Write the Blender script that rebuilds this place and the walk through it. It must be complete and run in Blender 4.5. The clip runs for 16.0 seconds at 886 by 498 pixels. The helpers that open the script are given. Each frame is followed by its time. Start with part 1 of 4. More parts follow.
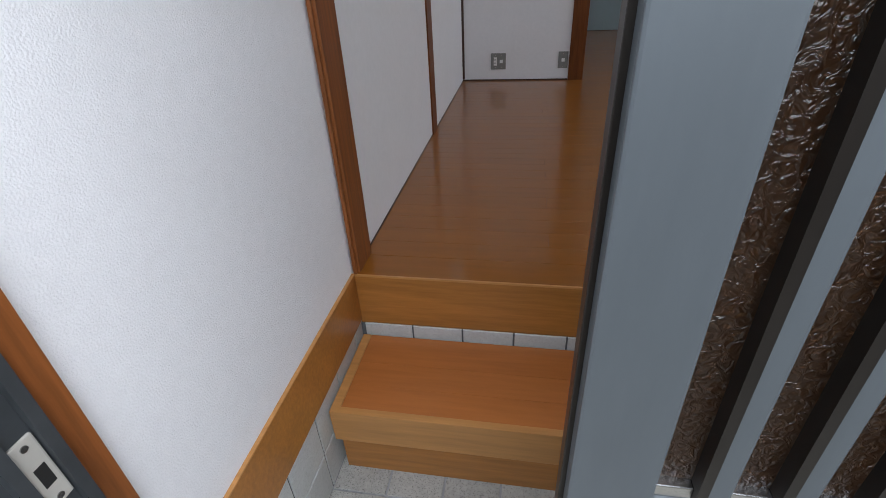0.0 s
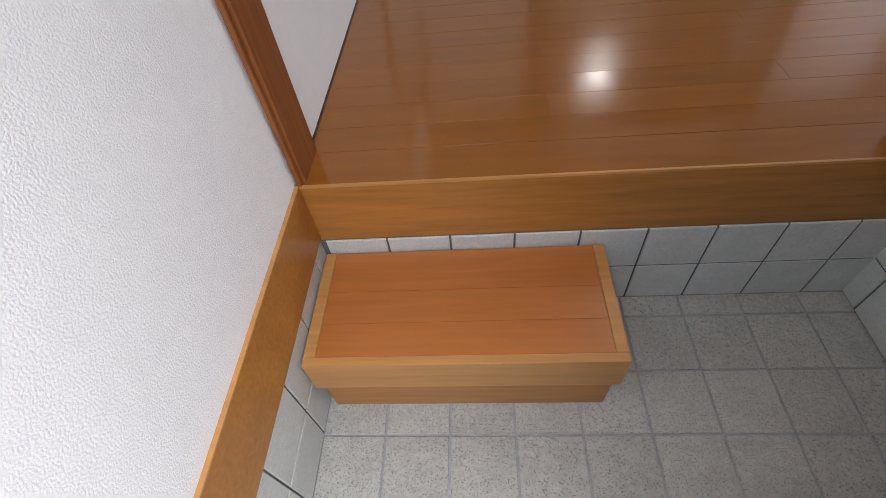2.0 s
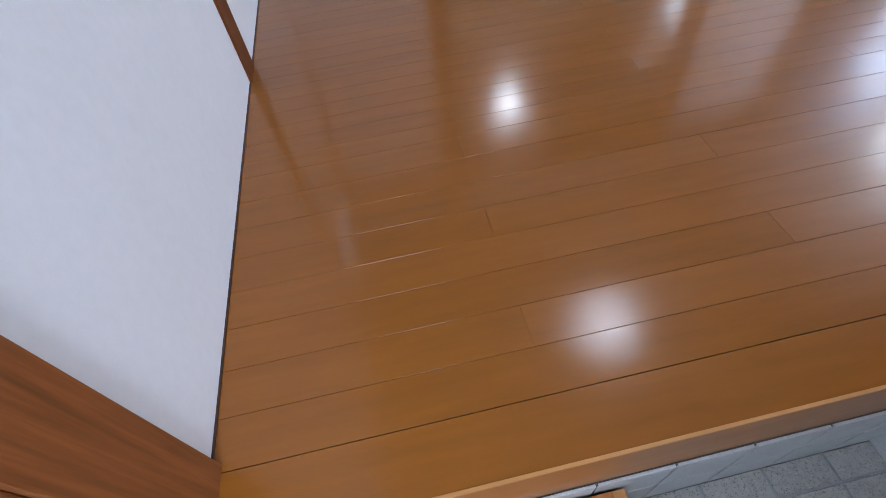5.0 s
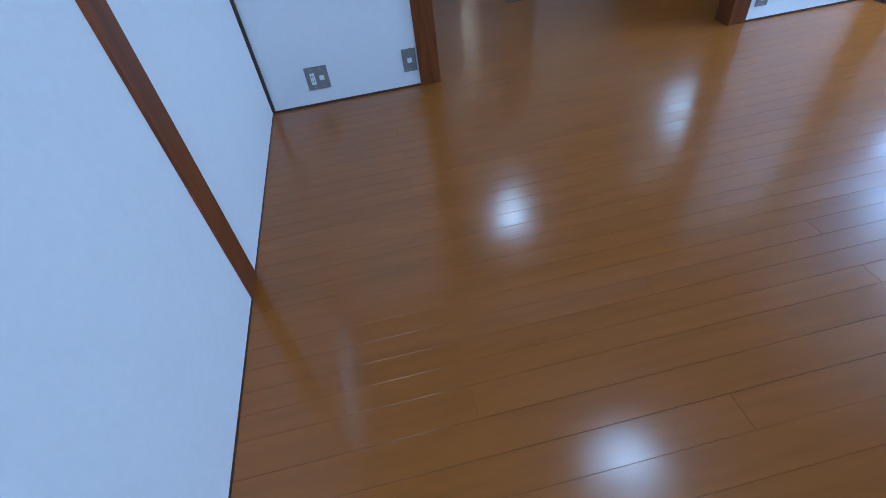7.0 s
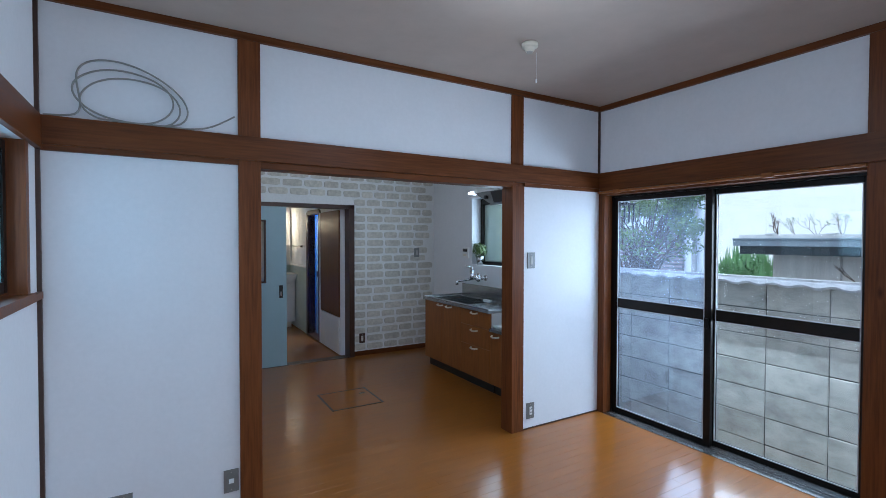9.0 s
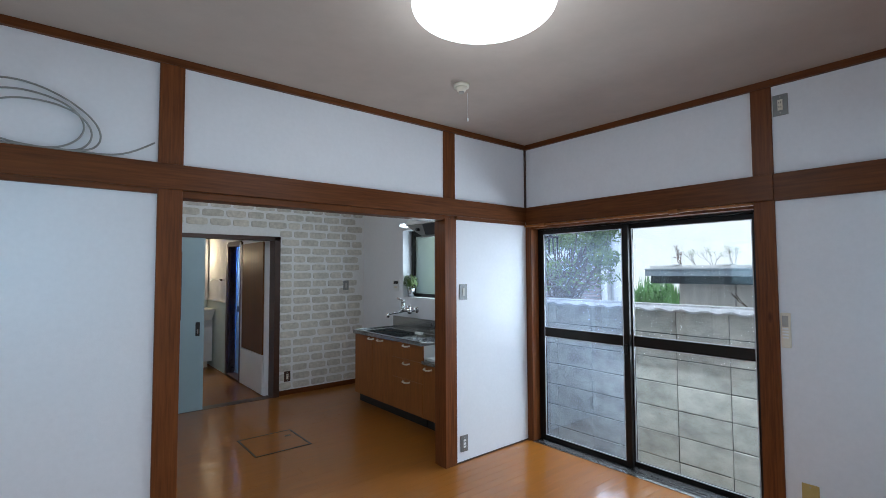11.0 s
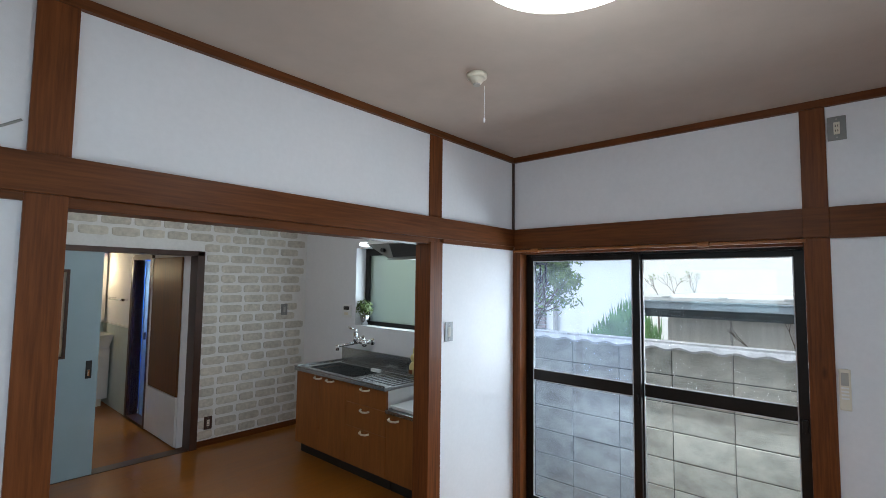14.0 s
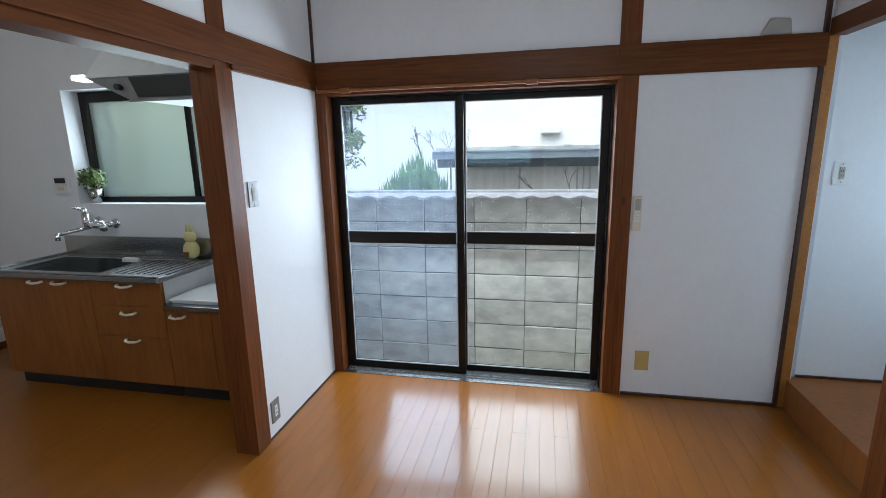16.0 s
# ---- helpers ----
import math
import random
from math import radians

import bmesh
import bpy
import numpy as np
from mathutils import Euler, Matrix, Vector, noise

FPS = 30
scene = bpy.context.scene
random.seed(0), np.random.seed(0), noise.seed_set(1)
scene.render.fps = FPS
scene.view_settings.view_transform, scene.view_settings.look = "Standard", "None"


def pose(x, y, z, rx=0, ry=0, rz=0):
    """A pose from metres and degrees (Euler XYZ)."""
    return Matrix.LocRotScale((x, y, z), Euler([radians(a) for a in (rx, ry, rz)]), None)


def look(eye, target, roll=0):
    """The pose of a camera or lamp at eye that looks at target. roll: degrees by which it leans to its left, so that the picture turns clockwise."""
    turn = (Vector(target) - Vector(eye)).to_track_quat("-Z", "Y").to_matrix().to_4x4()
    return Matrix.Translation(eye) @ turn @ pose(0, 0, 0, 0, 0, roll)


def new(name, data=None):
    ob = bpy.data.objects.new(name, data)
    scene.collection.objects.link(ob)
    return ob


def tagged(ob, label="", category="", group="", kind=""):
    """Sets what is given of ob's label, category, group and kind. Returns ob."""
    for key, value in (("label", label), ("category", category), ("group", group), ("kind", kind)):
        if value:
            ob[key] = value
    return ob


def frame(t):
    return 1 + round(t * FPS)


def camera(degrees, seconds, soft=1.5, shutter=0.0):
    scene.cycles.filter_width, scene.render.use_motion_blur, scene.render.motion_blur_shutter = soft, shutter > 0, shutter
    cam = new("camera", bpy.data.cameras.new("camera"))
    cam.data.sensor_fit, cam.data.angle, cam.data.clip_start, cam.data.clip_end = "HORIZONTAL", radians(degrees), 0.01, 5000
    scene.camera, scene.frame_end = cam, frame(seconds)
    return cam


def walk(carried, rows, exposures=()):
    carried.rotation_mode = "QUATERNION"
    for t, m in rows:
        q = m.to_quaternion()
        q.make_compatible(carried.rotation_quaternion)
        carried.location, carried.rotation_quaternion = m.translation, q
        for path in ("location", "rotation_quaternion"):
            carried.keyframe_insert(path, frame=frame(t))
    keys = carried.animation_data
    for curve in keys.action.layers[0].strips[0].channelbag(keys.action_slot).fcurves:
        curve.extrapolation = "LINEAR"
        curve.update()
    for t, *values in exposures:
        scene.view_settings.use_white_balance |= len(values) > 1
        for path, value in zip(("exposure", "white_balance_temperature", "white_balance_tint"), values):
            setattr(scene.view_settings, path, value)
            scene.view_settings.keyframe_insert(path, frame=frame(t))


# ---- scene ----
cam = camera(86.6, 16.0, soft=0.6)
PATH = [
    (0, (0.514, -3.886, 0.83), (0.19, -2.212, -0.216), -3.1),
    (0.2, (0.49, -3.827, 0.808), (0.152, -2.215, -0.326), -4.0),
    (0.5, (0.424, -3.722, 0.752), (0.122, -2.199, -0.508), -3.6),
    (1, (0.404, -3.603, 0.709), (0.113, -2.196, -0.683), -5.9),
    (1.5, (0.426, -3.566, 0.712), (0.151, -2.242, -0.762), -8.0),
    (2, (0.425, -3.528, 0.723), (0.255, -2.266, -0.82), -8.0),
    (2.5, (0.399, -3.508, 0.721), (0.34, -2.304, -0.875), -7.3),
    (3, (0.365, -3.479, 0.719), (0.401, -2.313, -0.905), -7.1),
    (3.5, (0.4, -3.402, 0.706), (0.596, -2.278, -0.937), -3.3),
    (4, (0.436, -3.179, 0.742), (0.697, -2.072, -0.903), -2.4),
    (4.5, (0.435, -2.995, 0.814), (0.617, -1.865, -0.827), -5.3),
    (4.7, (0.417, -2.964, 0.818), (0.571, -1.766, -0.775), -6.5),
    (6.8, (0.506, -2.488, 1.092), (0.577, -1.134, -0.379), -9.8),
    (7, (0.519, -2.491, 1.112), (0.683, -1.046, -0.261), -8.2),
    (7.1, (0.531, -2.529, 1.12), (0.737, -1.02, -0.177), -8.3),
    (7.5, (0.545, -2.527, 1.174), (0.997, -0.854, 0.176), -4.7),
    (8, (0.55, -2.616, 1.311), (1.255, -0.819, 0.786), -2.4),
    (8.5, (0.534, -2.667, 1.359), (1.414, -0.883, 1.149), -1.2),
    (9, (0.474, -2.663, 1.41), (1.496, -0.944, 1.369), 0.1),
    (9.5, (0.435, -2.67, 1.417), (1.57, -1.024, 1.457), 0.6),
    (10, (0.426, -2.665, 1.42), (1.631, -1.071, 1.505), 0.1),
    (12.3, (0.527, -2.468, 1.401), (1.846, -0.965, 1.467), -0.8),
    (12.5, (0.57, -2.399, 1.437), (1.895, -0.902, 1.492), -0.9),
    (13, (0.62, -2.292, 1.529), (1.974, -0.821, 1.587), 0.0),
    (13.5, (0.6, -2.132, 1.544), (1.98, -0.687, 1.637), 0.8),
    (14, (0.595, -1.906, 1.567), (2.092, -0.586, 1.702), 0.7),
    (14.5, (0.668, -1.768, 1.549), (2.278, -0.592, 1.713), 0.5),
    (15, (0.801, -1.659, 1.54), (2.55, -0.697, 1.666), -0.3),
    (15.5, (0.865, -1.533, 1.491), (2.743, -0.854, 1.385), -0.8),
    (16, (0.826, -1.33, 1.446), (2.74, -0.927, 1.029), -1.2),
]
EXPOSURES = [(0.0, -0.5, 6300, 11), (0.5, -0.5, 6400, 11), (1.0, -0.25, 6600, 13), (1.5, 0.0, 6800, 14), (3.0, 0.2, 6300, 12), (4.5, 0.5, 5950, 13), (6.8, 0.2, 4200, 2), (7.5, 0.08, 4200, 2), (8.0, 0.05, 4600, 3), (9.0, 0.08, 5050, 4),
             (10.0, 0.1, 5350, 4), (12.5, 0.15, 5800, 4), (14.5, 0.15, 5950, 4), (16.0, 0.2, 5850, 4)]
walk(cam, [(t, look(eye, target, roll)) for t, eye, target, roll in PATH], EXPOSURES)

# ---- world and lights ----
world = bpy.data.worlds.new("world")
scene.world = world
world.use_nodes = True
wn = world.node_tree
sky = wn.nodes.new("ShaderNodeTexSky")
sky.sky_type, sky.sun_disc = "NISHITA", False
sky.sun_elevation, sky.sun_rotation = radians(58), radians(291)
wn.links.new(sky.outputs[0], wn.nodes["Background"].inputs[0])
wn.nodes["Background"].inputs[1].default_value = 0.15


def lamp(name, kind, m, energy, color, **settings):
    data = bpy.data.lights.new(name, kind)
    data.energy, data.color = energy, color
    for key, value in settings.items():
        if key == "size":
            data.shape, data.size, data.size_y = "RECTANGLE", *value
        elif key == "disk":
            data.shape, data.size = "DISK", value
        elif key == "angle":
            data.angle = value
        elif key == "radius":
            data.shadow_soft_size = value
    ob = new(name, data)
    ob.matrix_world = m
    return ob


lamp("sun", "SUN", look((-4, 1.5, 7), (0, 0, 0)), 5.0, (1.0, 0.98, 0.95), angle=radians(80))
lamp("window_daylight", "AREA", look((4.10, -0.87, 1.15), (2.67, -0.87, 0.15)), 47, (0.9, 0.96, 1.0), size=(1.55, 1.2))
lamp("small_window_daylight", "AREA", look((-0.03, -0.72, 1.49), (3, -0.72, 1.49)), 2.2, (0.6, 0.82, 1.0), size=(0.94, 0.52))
lamp("kitchen_window_daylight", "AREA", look((3.645, 1.2, 1.5), (0, 1.2, 1.3)), 7, (0.85, 0.95, 1.0), size=(1.1, 0.6))
lamp("entrance_daylight", "AREA", look((0.75, -4.30, 1.45), (0.2, -3.35, -0.1)), 68, (0.92, 0.96, 1.0), size=(1.7, 1.5))
# added lamp that brightens the alcove, at a window out of view
lamp("alcove_window_daylight", "AREA", look((3.08, -3.685, 1.3), (3.5, -2.6, 0.9)), 7, (0.75, 0.88, 1.0), size=(0.55, 0.75))
lamp("ceiling_lamp_light", "POINT", pose(1.71, -1.36, 2.25), 6.5, (0.95, 0.97, 1.0), radius=0.15)
lamp("kitchen_lamp_light", "POINT", pose(1.765, 1.375, 2.18), 8.5, (0.98, 0.98, 0.96), radius=0.12)
# added unseen lamp that brightens the blue bathroom; the wall has no opening
lamp("bathroom_window_daylight", "AREA", look((2.88, 4.1, 1.5), (2.4, 4.6, 1.0)), 16, (0.8, 0.9, 1.0), size=(0.4, 0.5))
lamp("vanity_bulb", "POINT", pose(2.0, 5.15, 1.66), 5, (1.0, 0.72, 0.4), radius=0.05)


# ---- materials ----
def material(name, color, rough=0.5, metal=0.0, vary=0.12, scale=8.0, bump=0.0, bump_scale=60.0, stretch=(1, 1, 1), coat=0.0, dark=None, per_object=0.0, spec=0.5, emit=0.0, detail=6.0, specks=0.0, knots=False):
    m = bpy.data.materials.new(name)
    m.use_nodes = True
    nt = m.node_tree
    b = nt.nodes["Principled BSDF"]
    b.inputs["Roughness"].default_value = rough
    b.inputs["Metallic"].default_value = metal
    b.inputs["Coat Weight"].default_value = coat
    b.inputs["Coat Roughness"].default_value = 0.16
    b.inputs["Specular IOR Level"].default_value = spec
    co = nt.nodes.new("ShaderNodeTexCoord")
    mp = nt.nodes.new("ShaderNodeMapping")
    mp.inputs["Scale"].default_value = stretch
    nt.links.new(co.outputs["Object"], mp.inputs[0])
    if per_object:
        own = nt.nodes.new("ShaderNodeObjectInfo")
        far = nt.nodes.new("ShaderNodeVectorMath")
        far.operation = "SCALE"
        far.inputs[0].default_value = (31.0, 47.0, 23.0)
        nt.links.new(own.outputs["Random"], far.inputs["Scale"])
        nt.links.new(far.outputs[0], mp.inputs["Location"])
    ns = nt.nodes.new("ShaderNodeTexNoise")
    ns.inputs["Scale"].default_value, ns.inputs["Detail"].default_value, ns.inputs["Roughness"].default_value = scale, detail, 0.6
    nt.links.new(mp.outputs[0], ns.inputs["Vector"])
    big = nt.nodes.new("ShaderNodeTexNoise")
    big.inputs["Scale"].default_value, big.inputs["Detail"].default_value = scale * 0.17, 3
    nt.links.new(mp.outputs[0], big.inputs["Vector"])
    mixf = nt.nodes.new("ShaderNodeMath")
    mixf.operation = "MULTIPLY_ADD"
    nt.links.new(ns.outputs[0], mixf.inputs[0])
    mixf.inputs[1].default_value = 0.65
    sc = nt.nodes.new("ShaderNodeMath")
    sc.operation = "MULTIPLY"
    nt.links.new(big.outputs[0], sc.inputs[0])
    sc.inputs[1].default_value = 0.35
    nt.links.new(sc.outputs[0], mixf.inputs[2])
    ramp = nt.nodes.new("ShaderNodeValToRGB")
    lo = dark or tuple(c * (1 - vary * 2) for c in color)
    hi = tuple(min(1, c * (1 + vary)) for c in color)
    ramp.color_ramp.elements[0].position, ramp.color_ramp.elements[0].color = 0.3, (*lo, 1)
    ramp.color_ramp.elements[1].position, ramp.color_ramp.elements[1].color = 0.68, (*hi, 1)
    nt.links.new(mixf.outputs[0], ramp.inputs[0])
    out = ramp.outputs[0]
    if per_object:
        info = nt.nodes.new("ShaderNodeObjectInfo")
        hsv = nt.nodes.new("ShaderNodeHueSaturation")
        mr = nt.nodes.new("ShaderNodeMapRange")
        mr.inputs["To Min"].default_value, mr.inputs["To Max"].default_value = 1 - per_object, 1 + per_object
        nt.links.new(info.outputs["Random"], mr.inputs["Value"])
        nt.links.new(mr.outputs[0], hsv.inputs["Value"])
        nt.links.new(out, hsv.inputs["Color"])
        out = hsv.outputs[0]
    if knots:
        place = nt.nodes.new("ShaderNodeMapping")
        place.inputs["Scale"].default_value = (6.0, 6.0, 2.2)
        nt.links.new(co.outputs["Object"], place.inputs[0])
        cell = nt.nodes.new("ShaderNodeTexVoronoi")
        cell.inputs["Scale"].default_value = 0.8
        nt.links.new(place.outputs[0], cell.inputs["Vector"])
        ring = nt.nodes.new("ShaderNodeMapRange")
        ring.inputs["From Min"].default_value, ring.inputs["From Max"].default_value = 0.03, 0.075
        ring.inputs["To Min"].default_value, ring.inputs["To Max"].default_value = 0.75, 0.0
        nt.links.new(cell.outputs["Distance"], ring.inputs["Value"])
        eye = nt.nodes.new("ShaderNodeMix")
        eye.data_type = "RGBA"
        eye.inputs["B"].default_value = (*(c * 0.22 for c in color), 1)
        nt.links.new(ring.outputs[0], eye.inputs["Factor"])
        nt.links.new(out, eye.inputs["A"])
        out = eye.outputs["Result"]
    if specks:
        grit = nt.nodes.new("ShaderNodeTexNoise")
        grit.inputs["Scale"].default_value, grit.inputs["Detail"].default_value = 260, 2
        nt.links.new(mp.outputs[0], grit.inputs["Vector"])
        cut = nt.nodes.new("ShaderNodeMapRange")
        cut.inputs["From Min"].default_value, cut.inputs["From Max"].default_value = 0.57, 0.66
        cut.inputs["To Max"].default_value = specks
        nt.links.new(grit.outputs[0], cut.inputs["Value"])
        dots = nt.nodes.new("ShaderNodeMix")
        dots.data_type = "RGBA"
        dots.inputs["B"].default_value = (*(c * 0.3 for c in color), 1)
        nt.links.new(cut.outputs[0], dots.inputs["Factor"])
        nt.links.new(out, dots.inputs["A"])
        out = dots.outputs["Result"]
    nt.links.new(out, b.inputs["Base Color"])
    sheen = nt.nodes.new("ShaderNodeMapRange")
    sheen.inputs["To Min"].default_value, sheen.inputs["To Max"].default_value = max(0.02, rough - (0.02 if metal else 0.10)), min(1.0, rough + (0.02 if metal else 0.10))
    nt.links.new(mixf.outputs[0], sheen.inputs["Value"])
    nt.links.new(sheen.outputs[0], b.inputs["Roughness"])
    if coat:
        film = nt.nodes.new("ShaderNodeMapRange")
        film.inputs["From Min"].default_value, film.inputs["From Max"].default_value = 0.3, 0.7
        film.inputs["To Min"].default_value, film.inputs["To Max"].default_value = 0.11, 0.20
        nt.links.new(big.outputs[0], film.inputs["Value"])
        nt.links.new(film.outputs[0], b.inputs["Coat Roughness"])
    if emit:
        b.inputs["Emission Color"].default_value = (*color, 1)
        b.inputs["Emission Strength"].default_value = emit
    if bump:
        bn = nt.nodes.new("ShaderNodeTexNoise")
        bn.inputs["Scale"].default_value, bn.inputs["Detail"].default_value = bump_scale, 4
        nt.links.new(mp.outputs[0], bn.inputs["Vector"])
        bp = nt.nodes.new("ShaderNodeBump")
        bp.inputs["Strength"].default_value, bp.inputs["Distance"].default_value = bump, 0.004
        nt.links.new(bn.outputs[0], bp.inputs["Height"])
        nt.links.new(bp.outputs[0], b.inputs["Normal"])
    return m


def glass_material(name, color=(1, 1, 1), rough=0.0, alpha_mix=0.0, bump=0.0, bump_scale=60.0, haze=0.0, ior=1.45):
    m = bpy.data.materials.new(name)
    m.use_nodes = True
    nt = m.node_tree
    nt.nodes.remove(nt.nodes["Principled BSDF"])
    out = nt.nodes["Material Output"]
    tr = nt.nodes.new("ShaderNodeBsdfTransparent" if rough == 0 else "ShaderNodeBsdfTranslucent")
    tr.inputs["Color"].default_value = (*color, 1)
    gl = nt.nodes.new("ShaderNodeBsdfGlossy")
    gl.inputs["Roughness"].default_value = max(0.01, rough)
    fr = nt.nodes.new("ShaderNodeFresnel")
    fr.inputs["IOR"].default_value = ior
    mx = nt.nodes.new("ShaderNodeMixShader")
    nt.links.new(fr.outputs[0], mx.inputs[0])
    nt.links.new(tr.outputs[0], mx.inputs[1])
    nt.links.new(gl.outputs[0], mx.inputs[2])
    last = mx
    if alpha_mix:
        df = nt.nodes.new("ShaderNodeBsdfTransparent")
        df.inputs["Color"].default_value = (*color, 1)
        m2 = nt.nodes.new("ShaderNodeMixShader")
        m2.inputs[0].default_value = alpha_mix
        nt.links.new(mx.outputs[0], m2.inputs[1])
        nt.links.new(df.outputs[0], m2.inputs[2])
        last = m2
    if bump:
        co = nt.nodes.new("ShaderNodeTexCoord")
        bn = nt.nodes.new("ShaderNodeTexNoise")
        bn.inputs["Scale"].default_value, bn.inputs["Distortion"].default_value = bump_scale, 1.2
        nt.links.new(co.outputs["Object"], bn.inputs["Vector"])
        bp = nt.nodes.new("ShaderNodeBump")
        bp.inputs["Strength"].default_value, bp.inputs["Distance"].default_value = bump, 0.004
        nt.links.new(bn.outputs[0], bp.inputs["Height"])
        nt.links.new(bp.outputs[0], gl.inputs["Normal"])
        nt.links.new(bp.outputs[0], tr.inputs["Normal"])
    # haze: uneven bluish film that imitates a soft reflection on the pane
    if haze:
        co = nt.nodes.new("ShaderNodeTexCoord")
        veil = nt.nodes.new("ShaderNodeTexNoise")
        veil.inputs["Scale"].default_value, veil.inputs["Detail"].default_value = 3.0, 5
        nt.links.new(co.outputs["Object"], veil.inputs["Vector"])
        amount = nt.nodes.new("ShaderNodeMapRange")
        amount.inputs["From Min"].default_value, amount.inputs["From Max"].default_value = 0.3, 0.7
        amount.inputs["To Min"].default_value, amount.inputs["To Max"].default_value = haze * 0.7, haze * 1.3
        nt.links.new(veil.outputs[0], amount.inputs["Value"])
        film = nt.nodes.new("ShaderNodeBsdfTranslucent")
        film.inputs["Color"].default_value = (0.62, 0.74, 0.95, 1)
        m3 = nt.nodes.new("ShaderNodeMixShader")
        nt.links.new(amount.outputs[0], m3.inputs[0])
        nt.links.new(last.outputs[0], m3.inputs[1])
        nt.links.new(film.outputs[0], m3.inputs[2])
        last = m3
    nt.links.new(last.outputs[0], out.inputs["Surface"])
    return m


PAPER = material("white_wallpaper", (0.80, 0.80, 0.82), 0.75, vary=0.02, scale=40, bump=0.10, bump_scale=220)
STUCCO = material("embossed_white_wallpaper", (0.82, 0.82, 0.84), 0.7, vary=0.02, scale=40, bump=0.38, bump_scale=300)
CEILING = material("beige_ceiling_paper", (0.48, 0.40, 0.335), 0.85, vary=0.05, scale=5, bump=0.12, bump_scale=90)
TIMBER = material("brown_stained_timber", (0.160, 0.050, 0.013), 0.42, spec=0.2, vary=0.28, scale=6, stretch=(14, 14, 0.7), bump=0.06, bump_scale=30, knots=True)
TIMBER_H = material("brown_stained_beam", (0.138, 0.044, 0.011), 0.42, spec=0.2, vary=0.26, scale=6, stretch=(0.7, 0.7, 14), bump=0.06, bump_scale=30)
ENTRYPOST = material("orange_stained_post", (0.25, 0.082, 0.022), 0.42, spec=0.3, vary=0.26, scale=6, stretch=(14, 14, 0.7))
DARKWOOD = material("dark_brown_trim", (0.055, 0.022, 0.012), 0.45, vary=0.2, scale=14, stretch=(1, 1, 1))
FLOOR = material("varnished_orange_floor", (0.275, 0.096, 0.011), 0.36, spec=0.10, vary=0.08, scale=7, stretch=(0.5, 4, 1), bump=0.015, bump_scale=5, coat=0.85, per_object=0.02)
JOINT = material("floor_joint", (0.23, 0.080, 0.010), 0.7)
KAMACHI = material("golden_oak_edge_board", (0.40, 0.165, 0.036), 0.38, spec=0.35, vary=0.16, scale=8, stretch=(0.7, 12, 9), coat=0.2)
STEPTOP = material("reddish_step_board", (0.44, 0.150, 0.036), 0.36, spec=0.35, vary=0.08, scale=8, stretch=(0.6, 8, 4), coat=0.2)
STEPEDGE = material("pale_step_edging", (0.50, 0.24, 0.075), 0.4, vary=0.12, scale=9, stretch=(0.6, 8, 8))
TILE = material("grey_speckled_tile", (0.42, 0.415, 0.385), 0.55, vary=0.14, scale=90, specks=0.8, per_object=0.05, bump=0.2, bump_scale=200)
WALLTILE = material("pale_grey_wall_tile", (0.55, 0.57, 0.56), 0.45, vary=0.08, scale=120, specks=0.22, per_object=0.03)
FLOORGROUT = material("grey_floor_grout", (0.34, 0.35, 0.36), 0.9, vary=0.15, scale=60)
MORTARGREY = material("grey_wall_mortar", (0.13, 0.13, 0.12), 0.95, vary=0.5, scale=5)
GROUT = material("dark_grout", (0.12, 0.125, 0.13), 0.9, vary=0.2, scale=60)
ALU = material("dark_bronze_aluminium", (0.018, 0.015, 0.013), 0.35, metal=0.6, vary=0.1, scale=30)
DOORALU = material("grey_blue_aluminium", (0.085, 0.098, 0.11), 0.45, metal=0.3, vary=0.12, scale=5, stretch=(3, 3, 0.6))
PLATE = material("brushed_steel_plate", (0.24, 0.24, 0.23), 0.45, metal=0.35, vary=0.08, scale=30)
STEEL = material("stainless_steel", (0.42, 0.42, 0.42), 0.26, metal=1.0, vary=0.05, scale=20, stretch=(1, 30, 1))
CHROME = material("chrome", (0.8, 0.8, 0.82), 0.1, metal=1.0, vary=0.02)
CABINET = material("orange_wood_laminate", (0.27, 0.098, 0.024), 0.42, spec=0.25, vary=0.14, scale=7, stretch=(5, 5, 0.6))
CREAM = material("cream_plastic", (0.72, 0.66, 0.54), 0.4, vary=0.04)
WHITE = material("white_plastic", (0.78, 0.78, 0.77), 0.4, vary=0.03)
BRICK = material("cream_brick_print", (0.64, 0.60, 0.525), 0.8, vary=0.16, scale=30, per_object=0.08, bump=0.2, bump_scale=90)
MORTAR = material("white_mortar_print", (0.80, 0.79, 0.77), 0.85, vary=0.04, scale=40)
DOORBLUE = material("pale_blue_door_laminate", (0.33, 0.44, 0.49), 0.45, vary=0.03, scale=6)
BLUE = material("blue_bath_panel", (0.02, 0.22, 0.78), 0.4, vary=0.1)
BROWNPLY = material("brown_plywood", (0.15, 0.060, 0.022), 0.4, spec=0.2, vary=0.2, scale=6, stretch=(6, 6, 0.5))
CONCRETE = material("weathered_concrete_block", (0.49, 0.475, 0.41), 0.9, vary=0.24, scale=6, stretch=(1, 0.9, 1.5), bump=0.5, bump_scale=60, per_object=0.09, specks=0.15)
CAPTILE = material("pale_coping", (0.58, 0.58, 0.58), 0.7, vary=0.22, scale=12)
EARTH = material("grey_earth", (0.16, 0.14, 0.11), 0.95, vary=0.3, scale=9, bump=0.4, bump_scale=30)
BEIGE = material("beige_siding", (0.64, 0.61, 0.55), 0.8, vary=0.12, scale=5, stretch=(1, 3, 0.3))
WHITEWALL = material("white_render", (0.82, 0.81, 0.76), 0.8, vary=0.04, scale=4)
